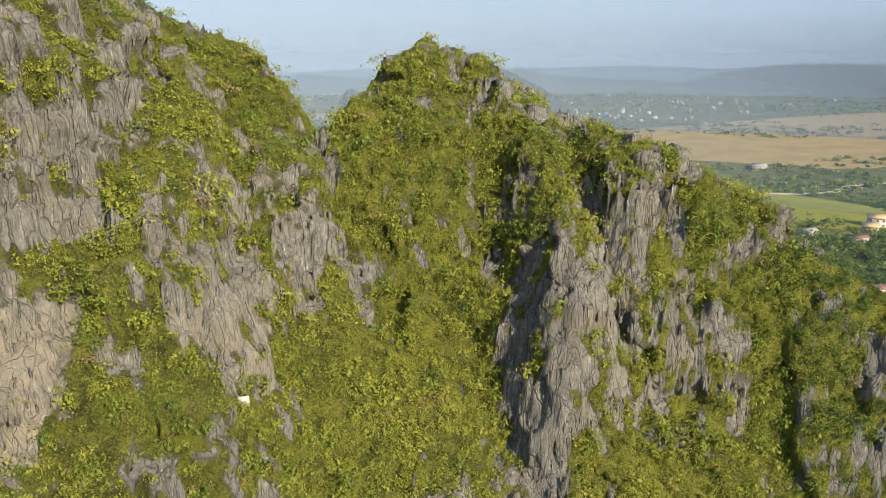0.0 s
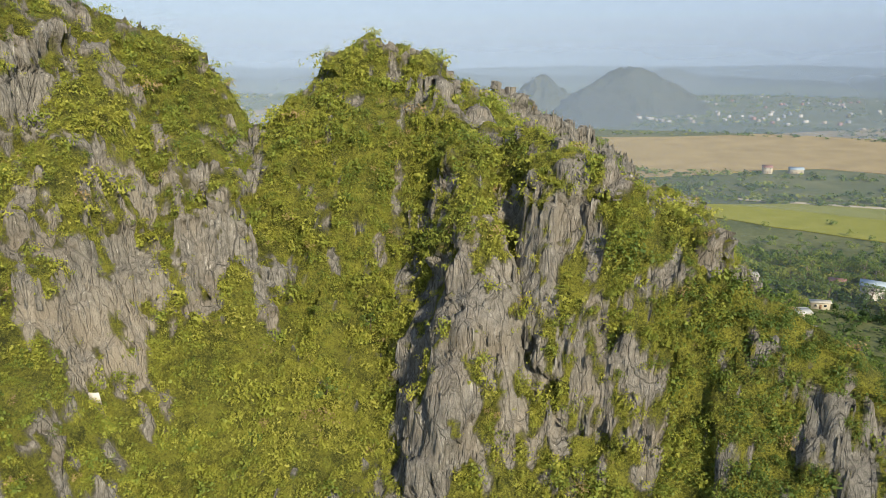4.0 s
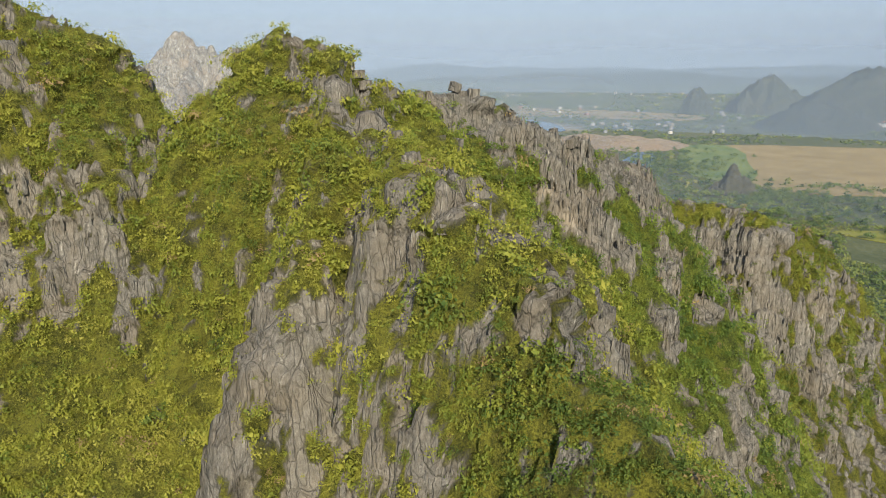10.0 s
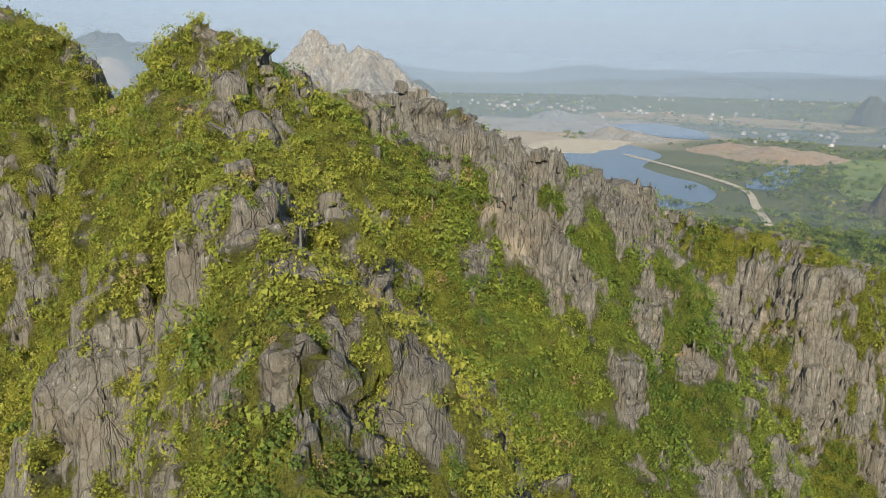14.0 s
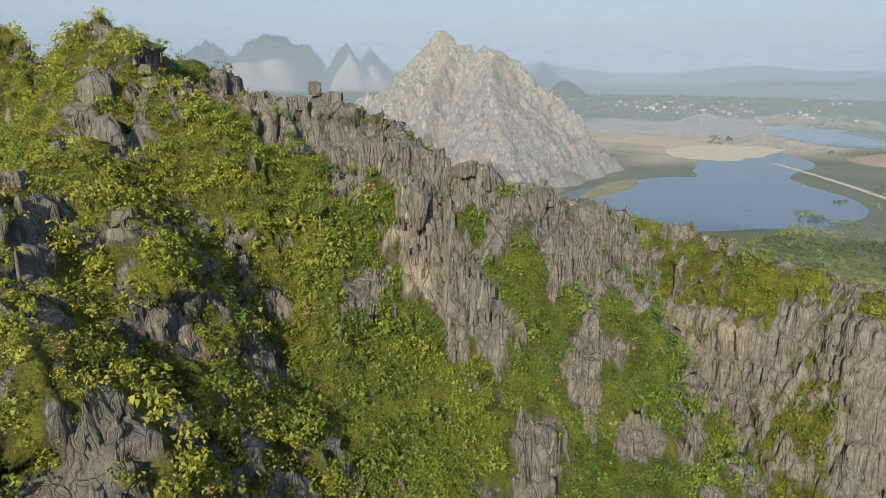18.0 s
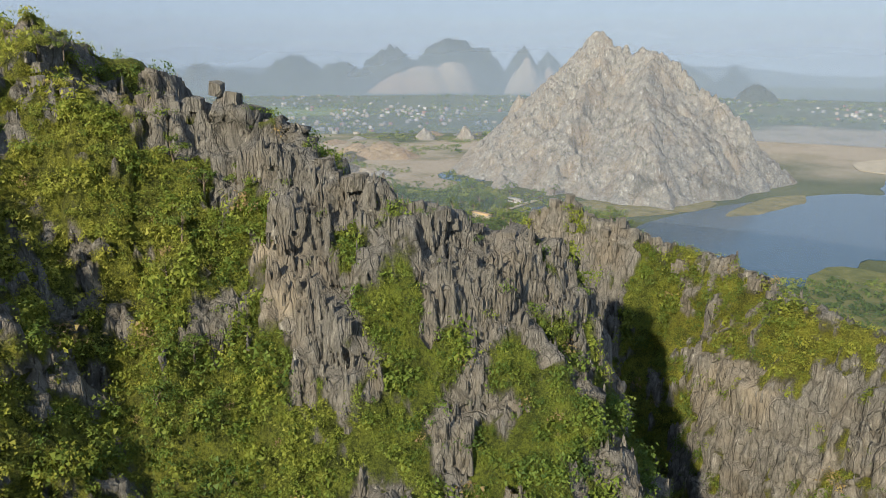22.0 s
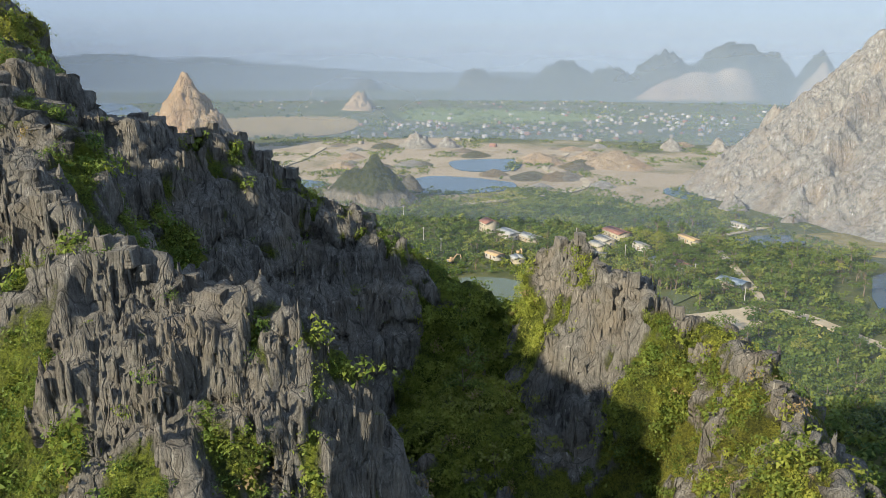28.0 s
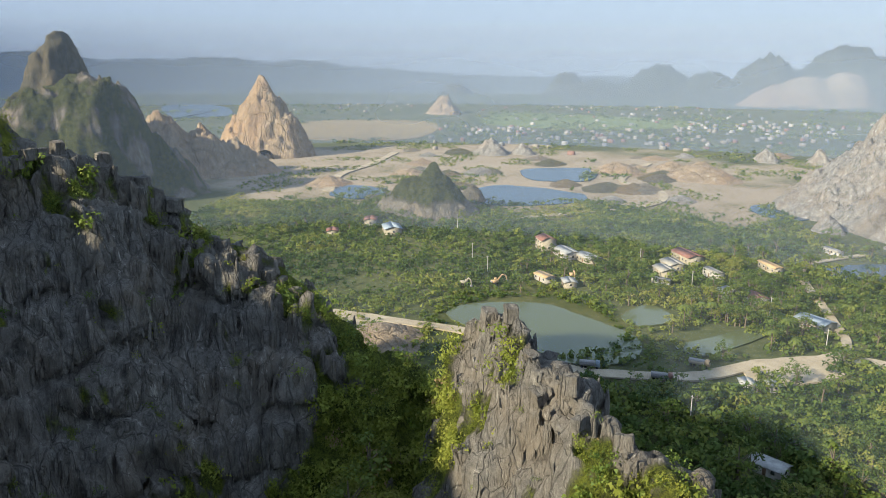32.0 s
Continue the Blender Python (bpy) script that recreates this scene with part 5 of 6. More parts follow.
# scrub and woods of the plain
rng = np.random.default_rng(17)
N1 = 80000
px_, py_ = rng.uniform(-520, 360, N1), rng.uniform(-120, 480, N1)
dens = fbm(px_ / 45, py_ / 45, 0, 3, 201) + 0.62 - 0.62 * sand_amount(px_, py_)
for (cx, cy), (sx, sy), n in zones:
    dens = dens + 0.6 * np.exp(-((px_ - cx) / sx) ** 2 - ((py_ - cy) / sy) ** 2)
lakes = (np.hypot((px_ + 215) / 95, (py_ - 420) / 130) < 1) | (np.hypot((px_ + 430) / 170, (py_ - 460) / 150) < 1) | (np.hypot(px_ - 200, (py_ - 420) * 1.4) < 120)
keep = (dens > 0) & ~lakes & (rng.random(N1) < np.clip(0.25 + 1.2 * dens, 0, 0.95))
ix, iy = np.clip(((px_ - gx[0]) / STEP).astype(int), 0, len(gx) - 1), np.clip(((py_ - gy[0]) / STEP).astype(int), 0, len(gy) - 1)
inside = (px_ > gx[0]) & (px_ < gx[-1]) & (py_ > gy[0]) & (py_ < gy[-1])
keep &= ~(inside & (GH[ix, iy] > 2)) & ~((np.abs(px_ - 14) < 90) & (np.abs(py_ - 60) < 100))
keep[keep] = [open_land(x, y) for x, y in zip(px_[keep], py_[keep])]
sel = np.where(keep)[0][:32000]
rad = rng.uniform(0.8, 1.9, len(sel)) * (1 + 0.7 * np.clip(dens[sel], 0, 0.8))
tint = np.clip(0.36 + 0.85 * fbm(px_[sel] / 38, py_[sel] / 38, 0, 4, 207) + rng.normal(0, 0.12, len(sel)), 0, 0.95)
tagged(scatter_blobs("plain_scrub", np.stack([px_[sel], py_[sel], 0.35 * rad], -1), rad, tint, [leaf_blob(15, 0.36, 600 + k, three=True) for k in range(5)], WOODS, 18), "low green bushes and orchards on the plain", "bushes", kind="stuff")
# groves of taller trees between the houses and ponds
gv = []
for (cx, cy), (sx, sy), n in (((-325, 185), (55, 40), 210), ((220, 300), (80, 60), 420), ((-245, 260), (60, 35), 220), ((-140, 170), (30, 40), 130), ((110, 290), (45, 35), 160), ((-420, -15), (80, 40), 320), ((-390, 120), (60, 40), 90), ((-300, 290), (50, 30), 120), ((-120, 250), (40, 40), 160), ((20, 470), (70, 60), 400), ((-70, 690), (35, 80), 160), ((40, 560), (70, 25), 140), ((-115, 215), (50, 45), 330), ((-150, 260), (35, 30), 150), ((-95, 165), (40, 40), 200)):
    for _ in range(n):
        x, y = rt.gauss(cx, sx * 0.65), rt.gauss(cy, sy * 0.65)
        if open_land(x, y) and karst_at(x, y) < 2:
            gv.append((x, y, rt.uniform(1.8, 4.2), rt.uniform(0.0, 0.62)))
gv = np.array(gv)
tagged(scatter_blobs("grove", np.stack([gv[:, 0], gv[:, 1], 0.75 * gv[:, 2]], -1), gv[:, 2], gv[:, 3], [leaf_blob(64, 0.2, 640 + k, 6, squash=1.0, three=True) for k in range(5)], WOODS, 21), "dark and yellow-green trees crowding round houses", "trees", kind="stuff")
# bushes on the quarry floor
px_, py_ = rng.uniform(-960, -470, 16000), rng.uniform(-140, 520, 16000)
dens = fbm(px_ / 50, py_ / 35, 0, 4, 231) - 0.12
keep = (dens > 0) & (np.hypot((px_ + 480) / 170, (py_ - 460) / 140) > 1) & (np.hypot((px_ + 535) / 65, (py_ - 120) / 60) > 1) & (np.hypot((px_ + 660) / 55, (py_ - 150) / 45) > 1)
sel = np.where(keep)[0][:5000]
rad = rng.uniform(0.8, 2.4, len(sel))
tagged(scatter_blobs("quarry_floor_bushes", np.stack([px_[sel], py_[sel], 0.3 * rad], -1), rad, np.clip(0.45 + 0.25 * rng.normal(size=len(sel)), 0, 0.95), [leaf_blob(14, 0.36, 660 + k, three=True) for k in range(4)], WOODS, 22), "dusty bushes scattered over the sandy quarry floor", "bushes", kind="stuff")
N2 = 30000
a2, r2 = rng.uniform(-2.3, 0.75, N2), 450 * (2600 / 450) ** rng.random(N2)
px_, py_ = r2 * np.sin(a2), 60 + r2 * np.cos(a2)
dens = fbm(px_ / 110, py_ / 60, 0, 4, 211) - 0.0 - 0.5 * sand_amount(px_, py_)
lakes = (np.hypot((px_ + 280) / 130, (py_ - 560) / 280) < 1) | (np.hypot((px_ + 470) / 190, (py_ - 460) / 170) < 1) | ((py_ > 600) & (py_ < 1050) & (px_ > -80) & (px_ < 520) & (np.hypot((px_ - 200) / 300, (py_ - 800) / 170) < 1)) | (np.hypot((px_ + 1150) / 190, (py_ + 180) / 150) < 1)
keep = (dens > 0) & ~lakes
belt = (px_ > -40) & (px_ < 620) & (py_ > 485) & (py_ < 640)
keep |= belt & (fbm(px_ / 60, py_ / 14, 0, 3, 219) > -0.15)
keep &= ~((px_ > 60) & (px_ < 440) & (py_ > 330) & (py_ < 485))
sel = np.where(keep)[0][:10000]
rad = rng.uniform(2.2, 5.0, len(sel)) * (0.7 + r2[sel] / 2200)
tagged(scatter_blobs("far_woods", np.stack([px_[sel], py_[sel], 0.3 * rad], -1), rad, np.clip(0.35 + 0.25 * rng.normal(size=len(sel)), 0, 0.9), [leaf_blob(16, 0.36, 620 + k, squash=0.6, three=True) for k in range(4)], WOODS, 19), "far tree belts and orchards in the haze", "woods", kind="stuff")

# ---------------------------------------------------------------- houses
WALLS = {"white": plain_mottle("white_plaster", (0.36, 0.35, 0.33), (0.50, 0.485, 0.455), 0.7), "cream": plain_mottle("cream_plaster", (0.26, 0.24, 0.19), (0.36, 0.33, 0.27), 0.7), "grey": plain_mottle("cement_render", (0.28, 0.27, 0.25), (0.42, 0.40, 0.37), 0.7)}
ROOFS = {"red": plain_mottle("red_roof_sheet", (0.17, 0.085, 0.07), (0.27, 0.145, 0.12), 0.6, 0.6), "grey": plain_mottle("grey_roof_sheet", (0.24, 0.25, 0.25), (0.40, 0.41, 0.41), 0.6, 0.5), "pale": plain_mottle("pale_roof_sheet", (0.26, 0.25, 0.22), (0.38, 0.365, 0.33), 0.6, 0.5), "blue": plain_mottle("blue_grey_roof_sheet", (0.20, 0.26, 0.32), (0.34, 0.40, 0.46), 0.6, 0.45), "tan": plain_mottle("tan_roof_sheet", (0.42, 0.29, 0.15), (0.55, 0.40, 0.24), 0.6, 0.6)}
GLASS_DARK = plain_mottle("dark_window_glass", (0.03, 0.035, 0.04), (0.06, 0.07, 0.08), 1.0, 0.15, 0.5)
WOOD = plain_mottle("painted_wood", (0.14, 0.09, 0.06), (0.22, 0.15, 0.10), 2.0)


def boxed(x0, x1, y0, y1, z0, z1):
    v = np.array([(x, y, z) for z in (z0, z1) for y in (y0, y1) for x in (x0, x1)], float)
    f = np.array([(0, 2, 3, 1), (4, 5, 7, 6), (0, 1, 5, 4), (2, 6, 7, 3), (0, 4, 6, 2), (1, 3, 7, 5)])
    return v, f


def house(x, y, w, d, h, turn, roof, wall, label):
    root = tagged(new("house"), label, "house")
    root.matrix_basis = pose(x, y, 0, 0, 0, turn)
    rise = 0.22 * d if h > 3.9 else 0.14 * d
    a, b = w / 2, d / 2
    v = np.array([(-a, -b, -0.5), (a, -b, -0.5), (a, b, -0.5), (-a, b, -0.5), (-a, -b, h), (a, -b, h), (a, b, h), (-a, b, h), (-a, 0, h + rise - 0.05), (a, 0, h + rise - 0.05)])
    tri = [(0, 1, 5), (0, 5, 4), (2, 3, 7), (2, 7, 6), (1, 2, 6), (1, 6, 5), (3, 0, 4), (3, 4, 7), (4, 8, 7), (5, 6, 9), (4, 5, 9), (4, 9, 8), (6, 7, 8), (6, 8, 9)]
    part("wall", v, np.array(tri), WALLS[wall], root)
    o, t = 0.55, 0.12
    k = rise / b
    rv, rf = [], []
    for side in (-1, 1):
        n = len(rv)
        for zoff in (0.03, 0.03 + t):
            rv += [(-a - o, 0, h + rise + zoff), (a + o, 0, h + rise + zoff), (a + o, side * (b + o), h - k * o + zoff), (-a - o, side * (b + o), h - k * o + zoff)]
        rf += [(n, n + 1, n + 2, n + 3), (n + 4, n + 7, n + 6, n + 5), (n, n + 4, n + 5, n + 1), (n + 1, n + 5, n + 6, n + 2), (n + 2, n + 6, n + 7, n + 3), (n + 3, n + 7, n + 4, n)]
    part("roof", np.array(rv), np.array(rf), ROOFS[roof], root)
    part("door", *boxed(-0.5, 0.5, -b - 0.05, -b + 0.05, 0, 2.05), WOOD, root)
    for storey in range(2 if h > 5 else 1):
        z = 1.0 + 3.0 * storey
        for side in (-1, 1):
            count = max(2, int(w // 3.2))
            for i in range(count):
                cx = -a + (i + 0.5) * w / count
                if side < 0 and storey == 0 and abs(cx) < 1.2:
                    continue
                win = part("window", *boxed(cx - 0.62, cx + 0.62, side * b - 0.05, side * b + 0.05, z, z + 1.2), WALLS["white"], root)
                part("pane", *boxed(cx - 0.52, cx + 0.52, side * b - 0.065, side * b + 0.065, z + 0.1, z + 1.1), GLASS_DARK, win)
    for side in (-1, 1):
        win = part("window", *boxed(side * a - 0.05, side * a + 0.05, -0.6, 0.6, 1.0, 2.2), WALLS["white"], root)
        part("pane", *boxed(side * a - 0.065, side * a + 0.065, -0.5, 0.5, 1.1, 2.1), GLASS_DARK, win)
    return root


for row in HOMES:
    house(*row)

# houses of the far villages, too small to pick apart
def village_material():
    m, nt, nodes, links, b = material("village_walls_and_roofs")
    geo = nodes.new("ShaderNodeNewGeometry")
    r = ramp(nodes, [(0.0, (0.38, 0.37, 0.35)), (0.15, (0.26, 0.24, 0.21)), (0.55, (0.20, 0.21, 0.22)), (0.85, (0.22, 0.13, 0.11)), (1.0, (0.38, 0.37, 0.35))])
    r.color_ramp.interpolation = 'CONSTANT'
    links.new(geo.outputs["Random Per Island"], r.inputs[0])
    links.new(r.outputs[0], b.inputs["Base Color"])
    b.inputs["Roughness"].default_value = 0.7
    return m


VILLAGE = village_material()
VZ = [((-1020, 250), (130, 220), 190), ((-1250, 500), (200, 160), 170), ((-1150, 60), (120, 90), 60), ((-1700, 300), (300, 250), 90), ((-2000, -350), (350, 200), 110), ((-700, 1300), (350, 130), 190), ((-500, 2000), (600, 250), 170), ((100, 1250), (110, 80), 80), ((330, 1300), (160, 160), 70), ((600, 1700), (350, 250), 110), ((-1500, 1500), (350, 250), 120), ((-1330, 880), (160, 130), 110), ((-900, 700), (120, 120), 40), ((-200, 1050), (150, 70), 40)]
hv, hf, base = [], [], 0
rng = np.random.default_rng(29)
for (cx, cy), (sx, sy), n in VZ:
    for _ in range(int(n * 0.45)):
        x, y, a = rng.normal(cx, sx * 0.6), rng.normal(cy, sy * 0.6), rng.uniform(0, 3.1)
        w, d, h = rng.uniform(2.2, 4.6), rng.uniform(1.8, 3.2), rng.uniform(2.5, 4.5)
        ca, sa = math.cos(a), math.sin(a)
        pts = [(-w, -d, 0), (w, -d, 0), (w, d, 0), (-w, d, 0), (-w, -d, h), (w, -d, h), (w, d, h), (-w, d, h), (-w, 0, h + 1.2), (w, 0, h + 1.2)]
        hv += [(x + p * ca - q * sa, y + p * sa + q * ca, z) for p, q, z in pts]
        walls = [(0, 1, 5), (0, 5, 4), (2, 3, 7), (2, 7, 6), (1, 2, 6), (1, 6, 5), (3, 0, 4), (3, 4, 7), (4, 8, 7), (5, 6, 9), (4, 5, 9), (4, 9, 8), (6, 7, 8), (6, 8, 9)]
        hf += [(p + base, q + base, s + base) for p, q, s in walls]
        base += 10
tagged(new("far_village", mesh_from("far_village", hv, hf, VILLAGE)), "scattered white and red village houses far off", "village", kind="stuff")

# ---------------------------------------------------------------- road things
CONCRETE = plain_mottle("pole_concrete", (0.38, 0.37, 0.34), (0.50, 0.49, 0.46), 2.0)
STEEL = plain_mottle("dull_steel", (0.20, 0.20, 0.20), (0.30, 0.30, 0.30), 4.0, 0.5)
RUBBER = plain_mottle("tyre_rubber", (0.02, 0.02, 0.02), (0.035, 0.035, 0.035), 4.0)


def utility_pole(x, y, height, turn):
    root = tagged(new("utility_pole"), "grey concrete utility pole with a crossarm", "pole", "utility poles")
    root.matrix_basis = pose(x, y, 0, 0, 0, turn)
    part("pole", *tube([(0, 0, -0.4), (0, 0, height * 0.5), (0, 0, height)], [0.2, 0.17, 0.13], 8), CONCRETE, root)
    part("crossarm", *boxed(-0.9, 0.9, -0.06, 0.06, height - 0.6, height - 0.45), STEEL, root)
    for s in (-0.8, 0.8, 0.3):
        part("insulator", *tube([(s, 0, height - 0.45), (s, 0, height - 0.22)], [0.06, 0.04], 6), WALLS["white"], root)


for x, y, h_, tn in ((-142, 183, 9.5, 20), (-300, 108, 8.5, 70), (-327, 97, 8.5, 70), (-288, 210, 8, 10), (-250, 236, 8, 40), (-212, 246, 8, 60), (-330, 190, 8, 10), (-395, 80, 8, 40)):
    utility_pole(x, y, h_, tn)


def truck(x, y, turn, cab_col, load, label):
    root = tagged(new("dump_truck"), label, "truck", "trucks on the dirt road")
    root.matrix_basis = pose(x, y, 0.62, 0, 0, turn)
    part("chassis", *boxed(-3.4, 3.3, -0.45, 0.45, 0.7, 1.0), STEEL, root)
    cv, cf = boxed(2.0, 3.7, -1.15, 1.15, 0.8, 2.75)
    cv[[5, 7], 0] -= 0.25
    cab = part("cab", cv, cf, cab_col, root)
    part("windscreen", *boxed(3.46, 3.62, -0.95, 0.95, 1.75, 2.5), GLASS_DARK, cab)
    bv, bf = boxed(-3.5, 1.8, -1.2, 1.2, 1.05, 2.3)
    bv[[4, 6], 0] -= 0.2
    bed = part("bed", bv, bf, load, root)
    part("rim_rail", *boxed(-3.72, 1.9, -1.27, 1.27, 2.28, 2.4), STEEL, bed)
    for wx in (-2.7, -1.5, 2.6):
        for wy in (-1.05, 1.05):
            ring = [(wx + 0.5 * math.cos(2 * math.pi * i / 12), 0.5 + 0.5 * math.sin(2 * math.pi * i / 12)) for i in range(12)]
            wv = np.array([(px, wy - 0.16, pz) for px, pz in ring] + [(px, wy + 0.16, pz) for px, pz in ring])
            wf = [(i, (i + 1) % 12, 12 + (i + 1) % 12) for i in range(12)] + [(i, 12 + (i + 1) % 12, 12 + i) for i in range(12)] + [(0, i, i + 1) for i in range(1, 11)] + [(12, 13 + i, 12 + i) for i in range(1, 11)]
            part("wheel", wv, np.array(wf), RUBBER, root)


truck(-179, 155, 85, ROOFS["blue"], STEEL, "dark tank truck parked on the dirt road")
truck(-186, 194, 70, ROOFS["tan"], DIRT, "ochre dump truck with a load of earth")
truck(-172, 179, 80, ROOFS["red"], STEEL, "rusty red dump truck at the road edge")


def excavator(x, y, turn, swing, paint, label):
    """A tracked digger: tracks, body, cab, and a boom bent down to its bucket."""
    root = tagged(new("excavator"), label, "excavator", "diggers by the pond")
    root.matrix_basis = pose(x, y, 0.5, 0, 0, turn)
    for s in (-1, 1):
        tv, tf = boxed(-1.9, 1.9, s * 1.15 - 0.3, s * 1.15 + 0.3, 0, 0.85)
        tv[[0, 2], 0] += 0.35
        tv[[1, 3], 0] -= 0.35
        part("track", tv, tf, RUBBER, root)
    part("turntable", *boxed(-0.8, 0.8, -0.8, 0.8, 0.6, 1.0), STEEL, root)
    body = part("body", *boxed(-2.1, 1.1, -1.3, 1.3, 1.0, 1.95), paint, root)
    part("counterweight", *boxed(-2.55, -2.1, -1.25, 1.25, 1.05, 1.8), STEEL, body)
    cv, cf = boxed(-0.3, 1.3, 0.35, 1.3, 1.95, 2.95)
    cv[5, 0] -= 0.3
    cv[7, 0] -= 0.3
    cab = part("cab", cv, cf, paint, root)
    part("window", *boxed(-0.1, 0.95, 1.28, 1.33, 2.2, 2.8), GLASS_DARK, cab)
    arm = []
    for (x0, z0), (x1, z1), w in (((0.9, 1.6), (3.4, 4.4), 0.32), ((3.3, 4.5), (5.6, 3.9), 0.28), ((5.5, 4.0), (6.3, 1.5), 0.22)):
        dx, dz = x1 - x0, z1 - z0
        n = math.hypot(dx, dz)
        nx, nz = -dz / n * w, dx / n * w
        av = np.array([(px, s * 0.2, pz) for s in (-1, 1) for px, pz in ((x0 - nx, z0 - nz), (x1 - nx, z1 - nz), (x1 + nx, z1 + nz), (x0 + nx, z0 + nz))])
        arm.append((av, np.array([(0, 1, 2, 3), (7, 6, 5, 4), (0, 4, 5, 1), (1, 5, 6, 2), (2, 6, 7, 3), (3, 7, 4, 0)])))
    part("boom", *join(arm[:2]), paint, root)
    part("stick", *arm[2], paint, root)
    bv, bf = boxed(5.5, 6.6, -0.55, 0.55, 0.7, 1.6)
    bv[[0, 2], 0] += 0.4
    part("bucket", bv, bf, STEEL, root)


excavator(-272, 99, 40, 0, WALLS["cream"], "pale excavator working on the bank of a pond")
excavator(-276, 114, 120, 0, ROOFS["tan"], "ochre excavator beside the fish pond")
excavator(-294, 152, 10, 0, ROOFS["tan"], "ochre excavator near patched huts")

# small mounds and rubble on the quarry floor
rm = random.Random(91)
for k in range(62):
    x, y = rm.uniform(-860, -500), rm.uniform(-60, 480)
    if math.hypot(x + 480, y - 460) < 210 or math.hypot(x + 535, y - 120) < 70 or math.hypot(x + 660, y - 150) < 60:
        continue
    rad = rm.uniform(6, 18)
    hill("quarry_mound", [(x, y, rad * rm.uniform(0.22, 0.42), rad, 1.2), (x + rad * 0.6, y - rad * 0.2, rad * 0.22, rad * 0.8, 1.2)], rm.choice((TAN_ROCK, GREEN_HILL, QUARRY)), "low mound of rubble on the quarry floor", rad / 8, rad * 1.8, rm.uniform(0.1, 0.7), 1.6, 700 + 3 * k, "mound")

# the white board on the cliff below the left summit
y = -2.0
while karst_at(-26.7, y) > 63.5 and y > -20:
    y -= 0.4
board = tagged(new("sign_board"), "white blank board fixed on the cliff", "board")
board.matrix_basis = pose(-26.7, y - 0.6, 64.2, 12, 0, 12)
part("panel", *boxed(-0.75, 0.75, -0.04, 0.04, 0, 1.7), WALLS["white"], board)
for sx in (-0.6, 0.6):
    part("post", *boxed(sx - 0.05, sx + 0.05, 0.04, 0.14, -1.6, 1.75), STEEL, board)

# the cave at the foot of the tan hill: a shallow arched hollow, its inner shade painted near black
CAVE_SHADE = plain_mottle("cave_shade", (0.012, 0.011, 0.010), (0.03, 0.027, 0.024), 0.5)
hill_ob = bpy.data.objects["cave_hill"]
arch = [(-11, 0), (-10.5, 6), (-7, 10), (0, 12), (6, 10.5), (10, 6), (11, 0)]
inner = [(x * 0.6, z * 0.7) for x, z in arch]
cv = np.array([(x, 0, z - 1) for x, z in arch] + [(x, 7, z - 1) for x, z in inner])
n = len(arch)
cf = [(i, i + 1, n + i + 1, n + i) for i in range(n - 1)] + [(n, n + 1, n + 2, n + 3), (n, n + 3, n + 4, n + 6), (n + 4, n + 5, n + 6, n + 6)][:2]
mouth = part("cave_mouth", cv, np.array(cf), CAVE_SHADE, hill_ob, "dark arched cave mouth")
toward = math.degrees(math.atan2(137 + 206, 64 + 772))
mouth.matrix_basis = pose(-778 + 54 * math.cos(math.radians(toward)), -208 + 54 * math.sin(math.radians(toward)), 0, 0, 0, toward + 90)

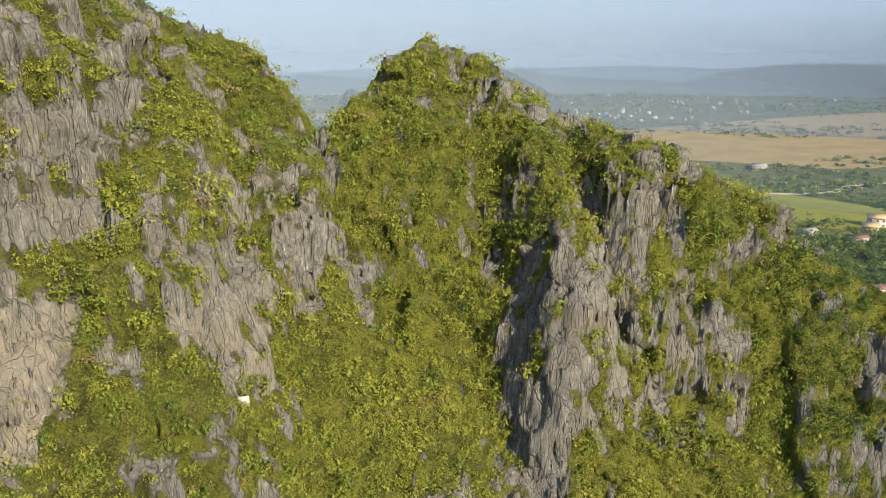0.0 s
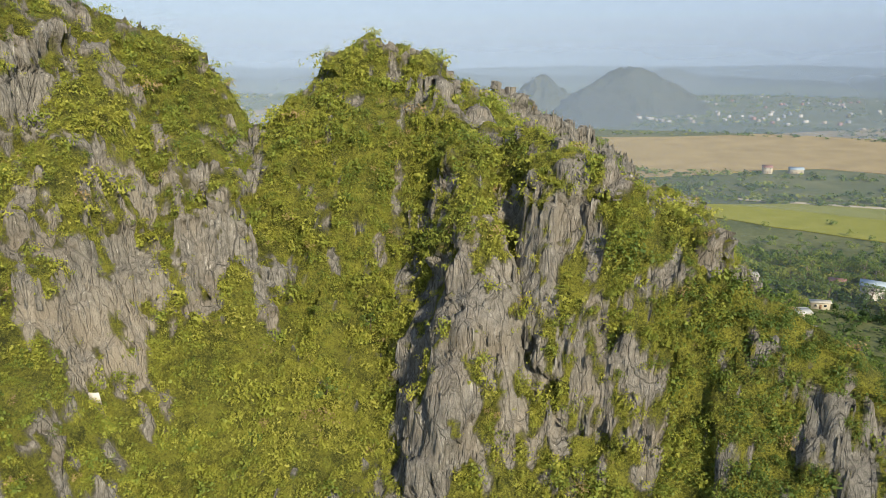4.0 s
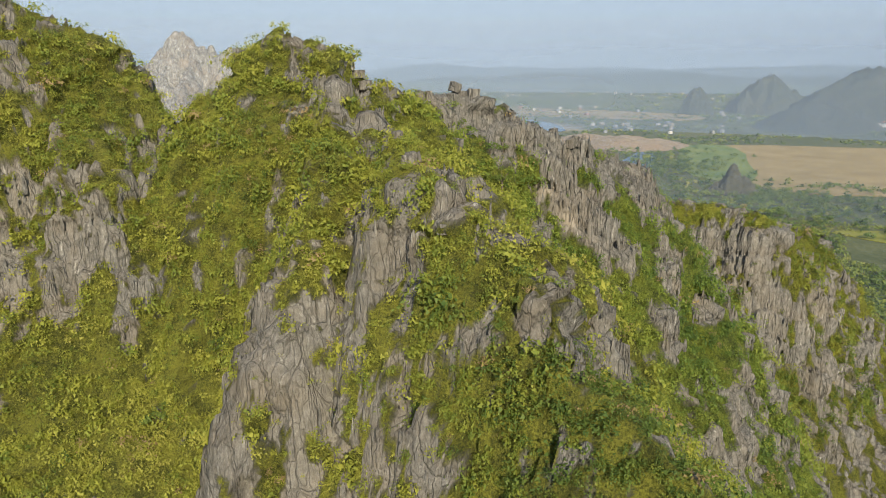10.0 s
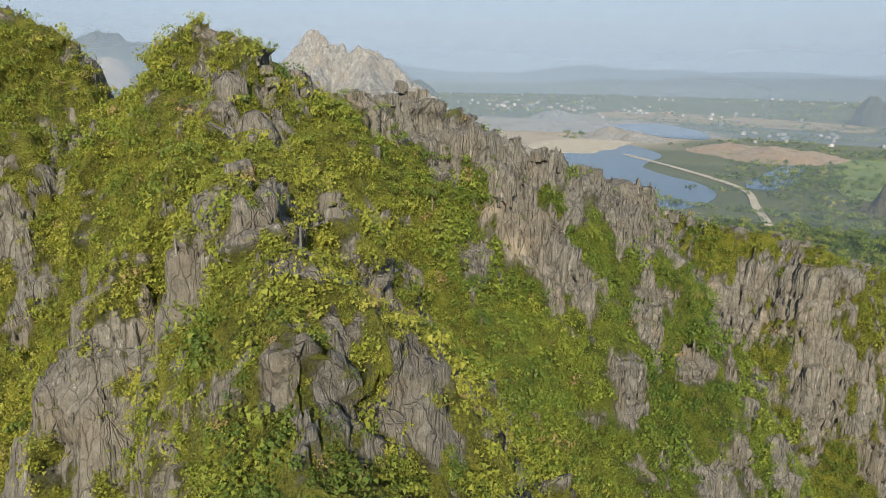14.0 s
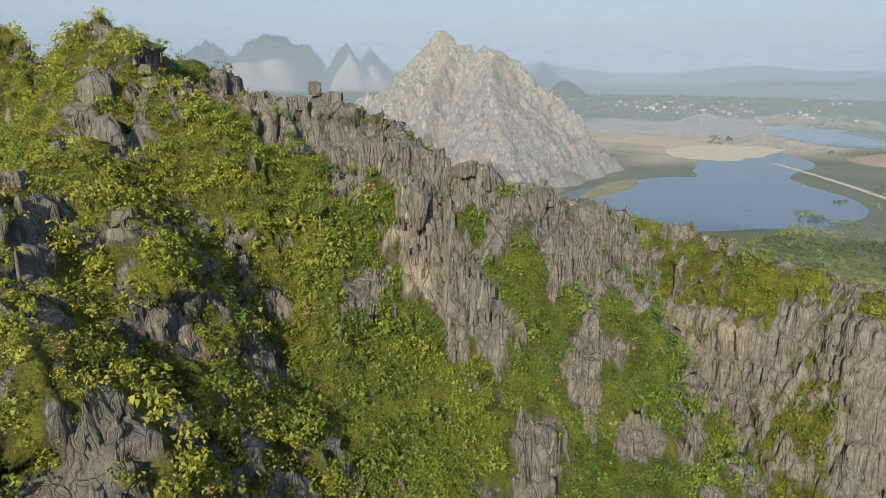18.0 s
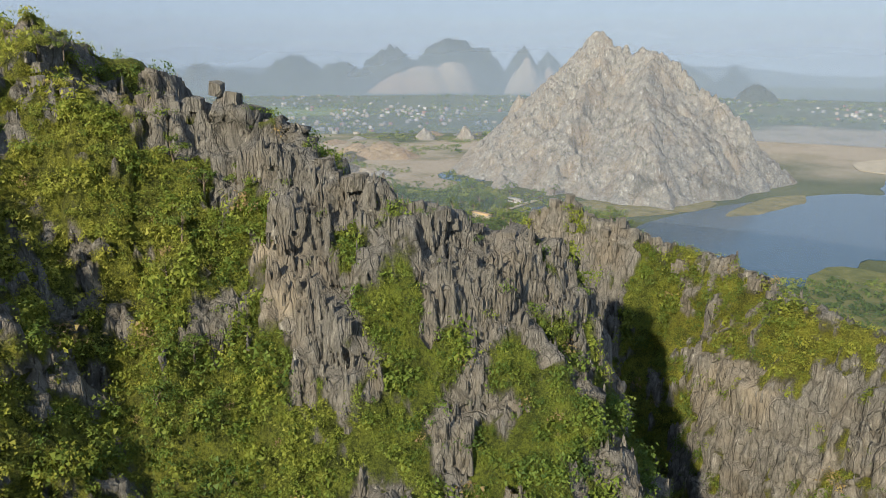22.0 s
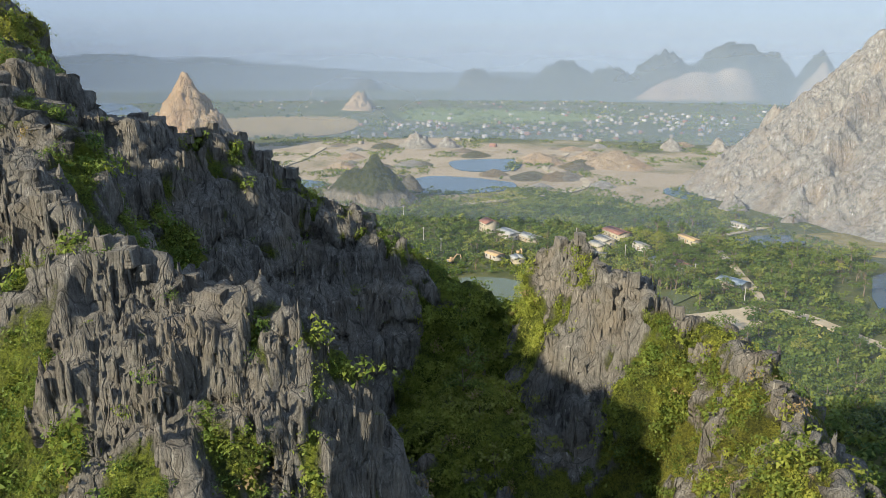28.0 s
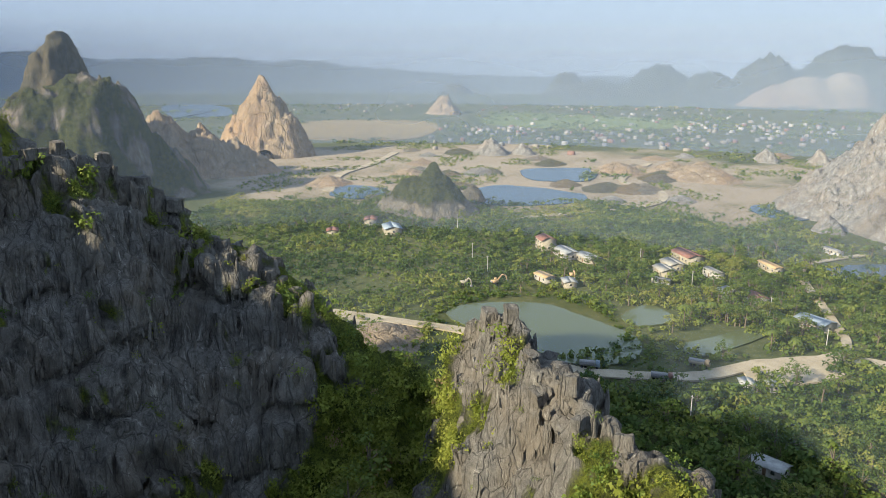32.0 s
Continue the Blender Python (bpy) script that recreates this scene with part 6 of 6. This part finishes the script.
# ---------------------------------------------------------------- distance haze, imitated by see-through ring sheets
def haze_sheet_material():
    """Distance haze put into blue sheets: mostly clear, thinner with height and in drifts."""
    m, nt, nodes, links, b = material("haze_sheet")
    nodes.remove(b)
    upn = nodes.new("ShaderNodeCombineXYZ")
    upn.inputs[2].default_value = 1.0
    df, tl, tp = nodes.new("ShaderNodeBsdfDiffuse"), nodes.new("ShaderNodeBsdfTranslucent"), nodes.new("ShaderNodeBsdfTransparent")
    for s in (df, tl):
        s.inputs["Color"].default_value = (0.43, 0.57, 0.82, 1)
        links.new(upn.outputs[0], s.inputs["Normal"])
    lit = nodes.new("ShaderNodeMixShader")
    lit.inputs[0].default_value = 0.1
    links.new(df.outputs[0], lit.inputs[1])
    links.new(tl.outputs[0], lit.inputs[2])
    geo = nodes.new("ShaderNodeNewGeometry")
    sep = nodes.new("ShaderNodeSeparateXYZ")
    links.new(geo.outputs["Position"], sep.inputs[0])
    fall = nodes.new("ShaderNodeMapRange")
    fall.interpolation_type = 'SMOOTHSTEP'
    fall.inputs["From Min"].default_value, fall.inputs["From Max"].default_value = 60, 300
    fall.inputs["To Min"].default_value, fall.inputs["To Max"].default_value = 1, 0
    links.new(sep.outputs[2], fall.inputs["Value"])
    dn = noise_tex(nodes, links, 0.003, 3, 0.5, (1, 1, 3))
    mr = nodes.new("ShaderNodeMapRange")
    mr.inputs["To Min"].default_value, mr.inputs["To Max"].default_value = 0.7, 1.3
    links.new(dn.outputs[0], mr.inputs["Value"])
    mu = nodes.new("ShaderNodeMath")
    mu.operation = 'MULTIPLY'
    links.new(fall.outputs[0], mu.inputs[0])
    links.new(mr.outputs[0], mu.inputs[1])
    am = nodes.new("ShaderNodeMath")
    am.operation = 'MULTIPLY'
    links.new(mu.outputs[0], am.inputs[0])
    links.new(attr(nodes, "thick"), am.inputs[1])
    out = nodes.new("ShaderNodeMixShader")
    links.new(am.outputs[0], out.inputs[0])
    links.new(tp.outputs[0], out.inputs[1])
    links.new(lit.outputs[0], out.inputs[2])
    links.new(out.outputs[0], nodes["Material Output"].inputs["Surface"])
    return m


HAZE_SHEET = haze_sheet_material()
# sheets added to pale and blue what lies behind; denser farther out
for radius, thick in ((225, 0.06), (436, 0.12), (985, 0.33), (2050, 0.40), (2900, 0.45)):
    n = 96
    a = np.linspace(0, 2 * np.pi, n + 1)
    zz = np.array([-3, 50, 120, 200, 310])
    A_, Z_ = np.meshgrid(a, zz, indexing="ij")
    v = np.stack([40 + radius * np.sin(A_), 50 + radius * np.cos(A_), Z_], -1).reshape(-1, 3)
    ob = new("mist", mesh_from("mist", v, grid_faces(n + 1, len(zz)), HAZE_SHEET, True, [("thick", np.full(len(v), thick))]))
    tagged(ob, "see-through ring sheet standing in for distance haze", "mist", kind="stuff")
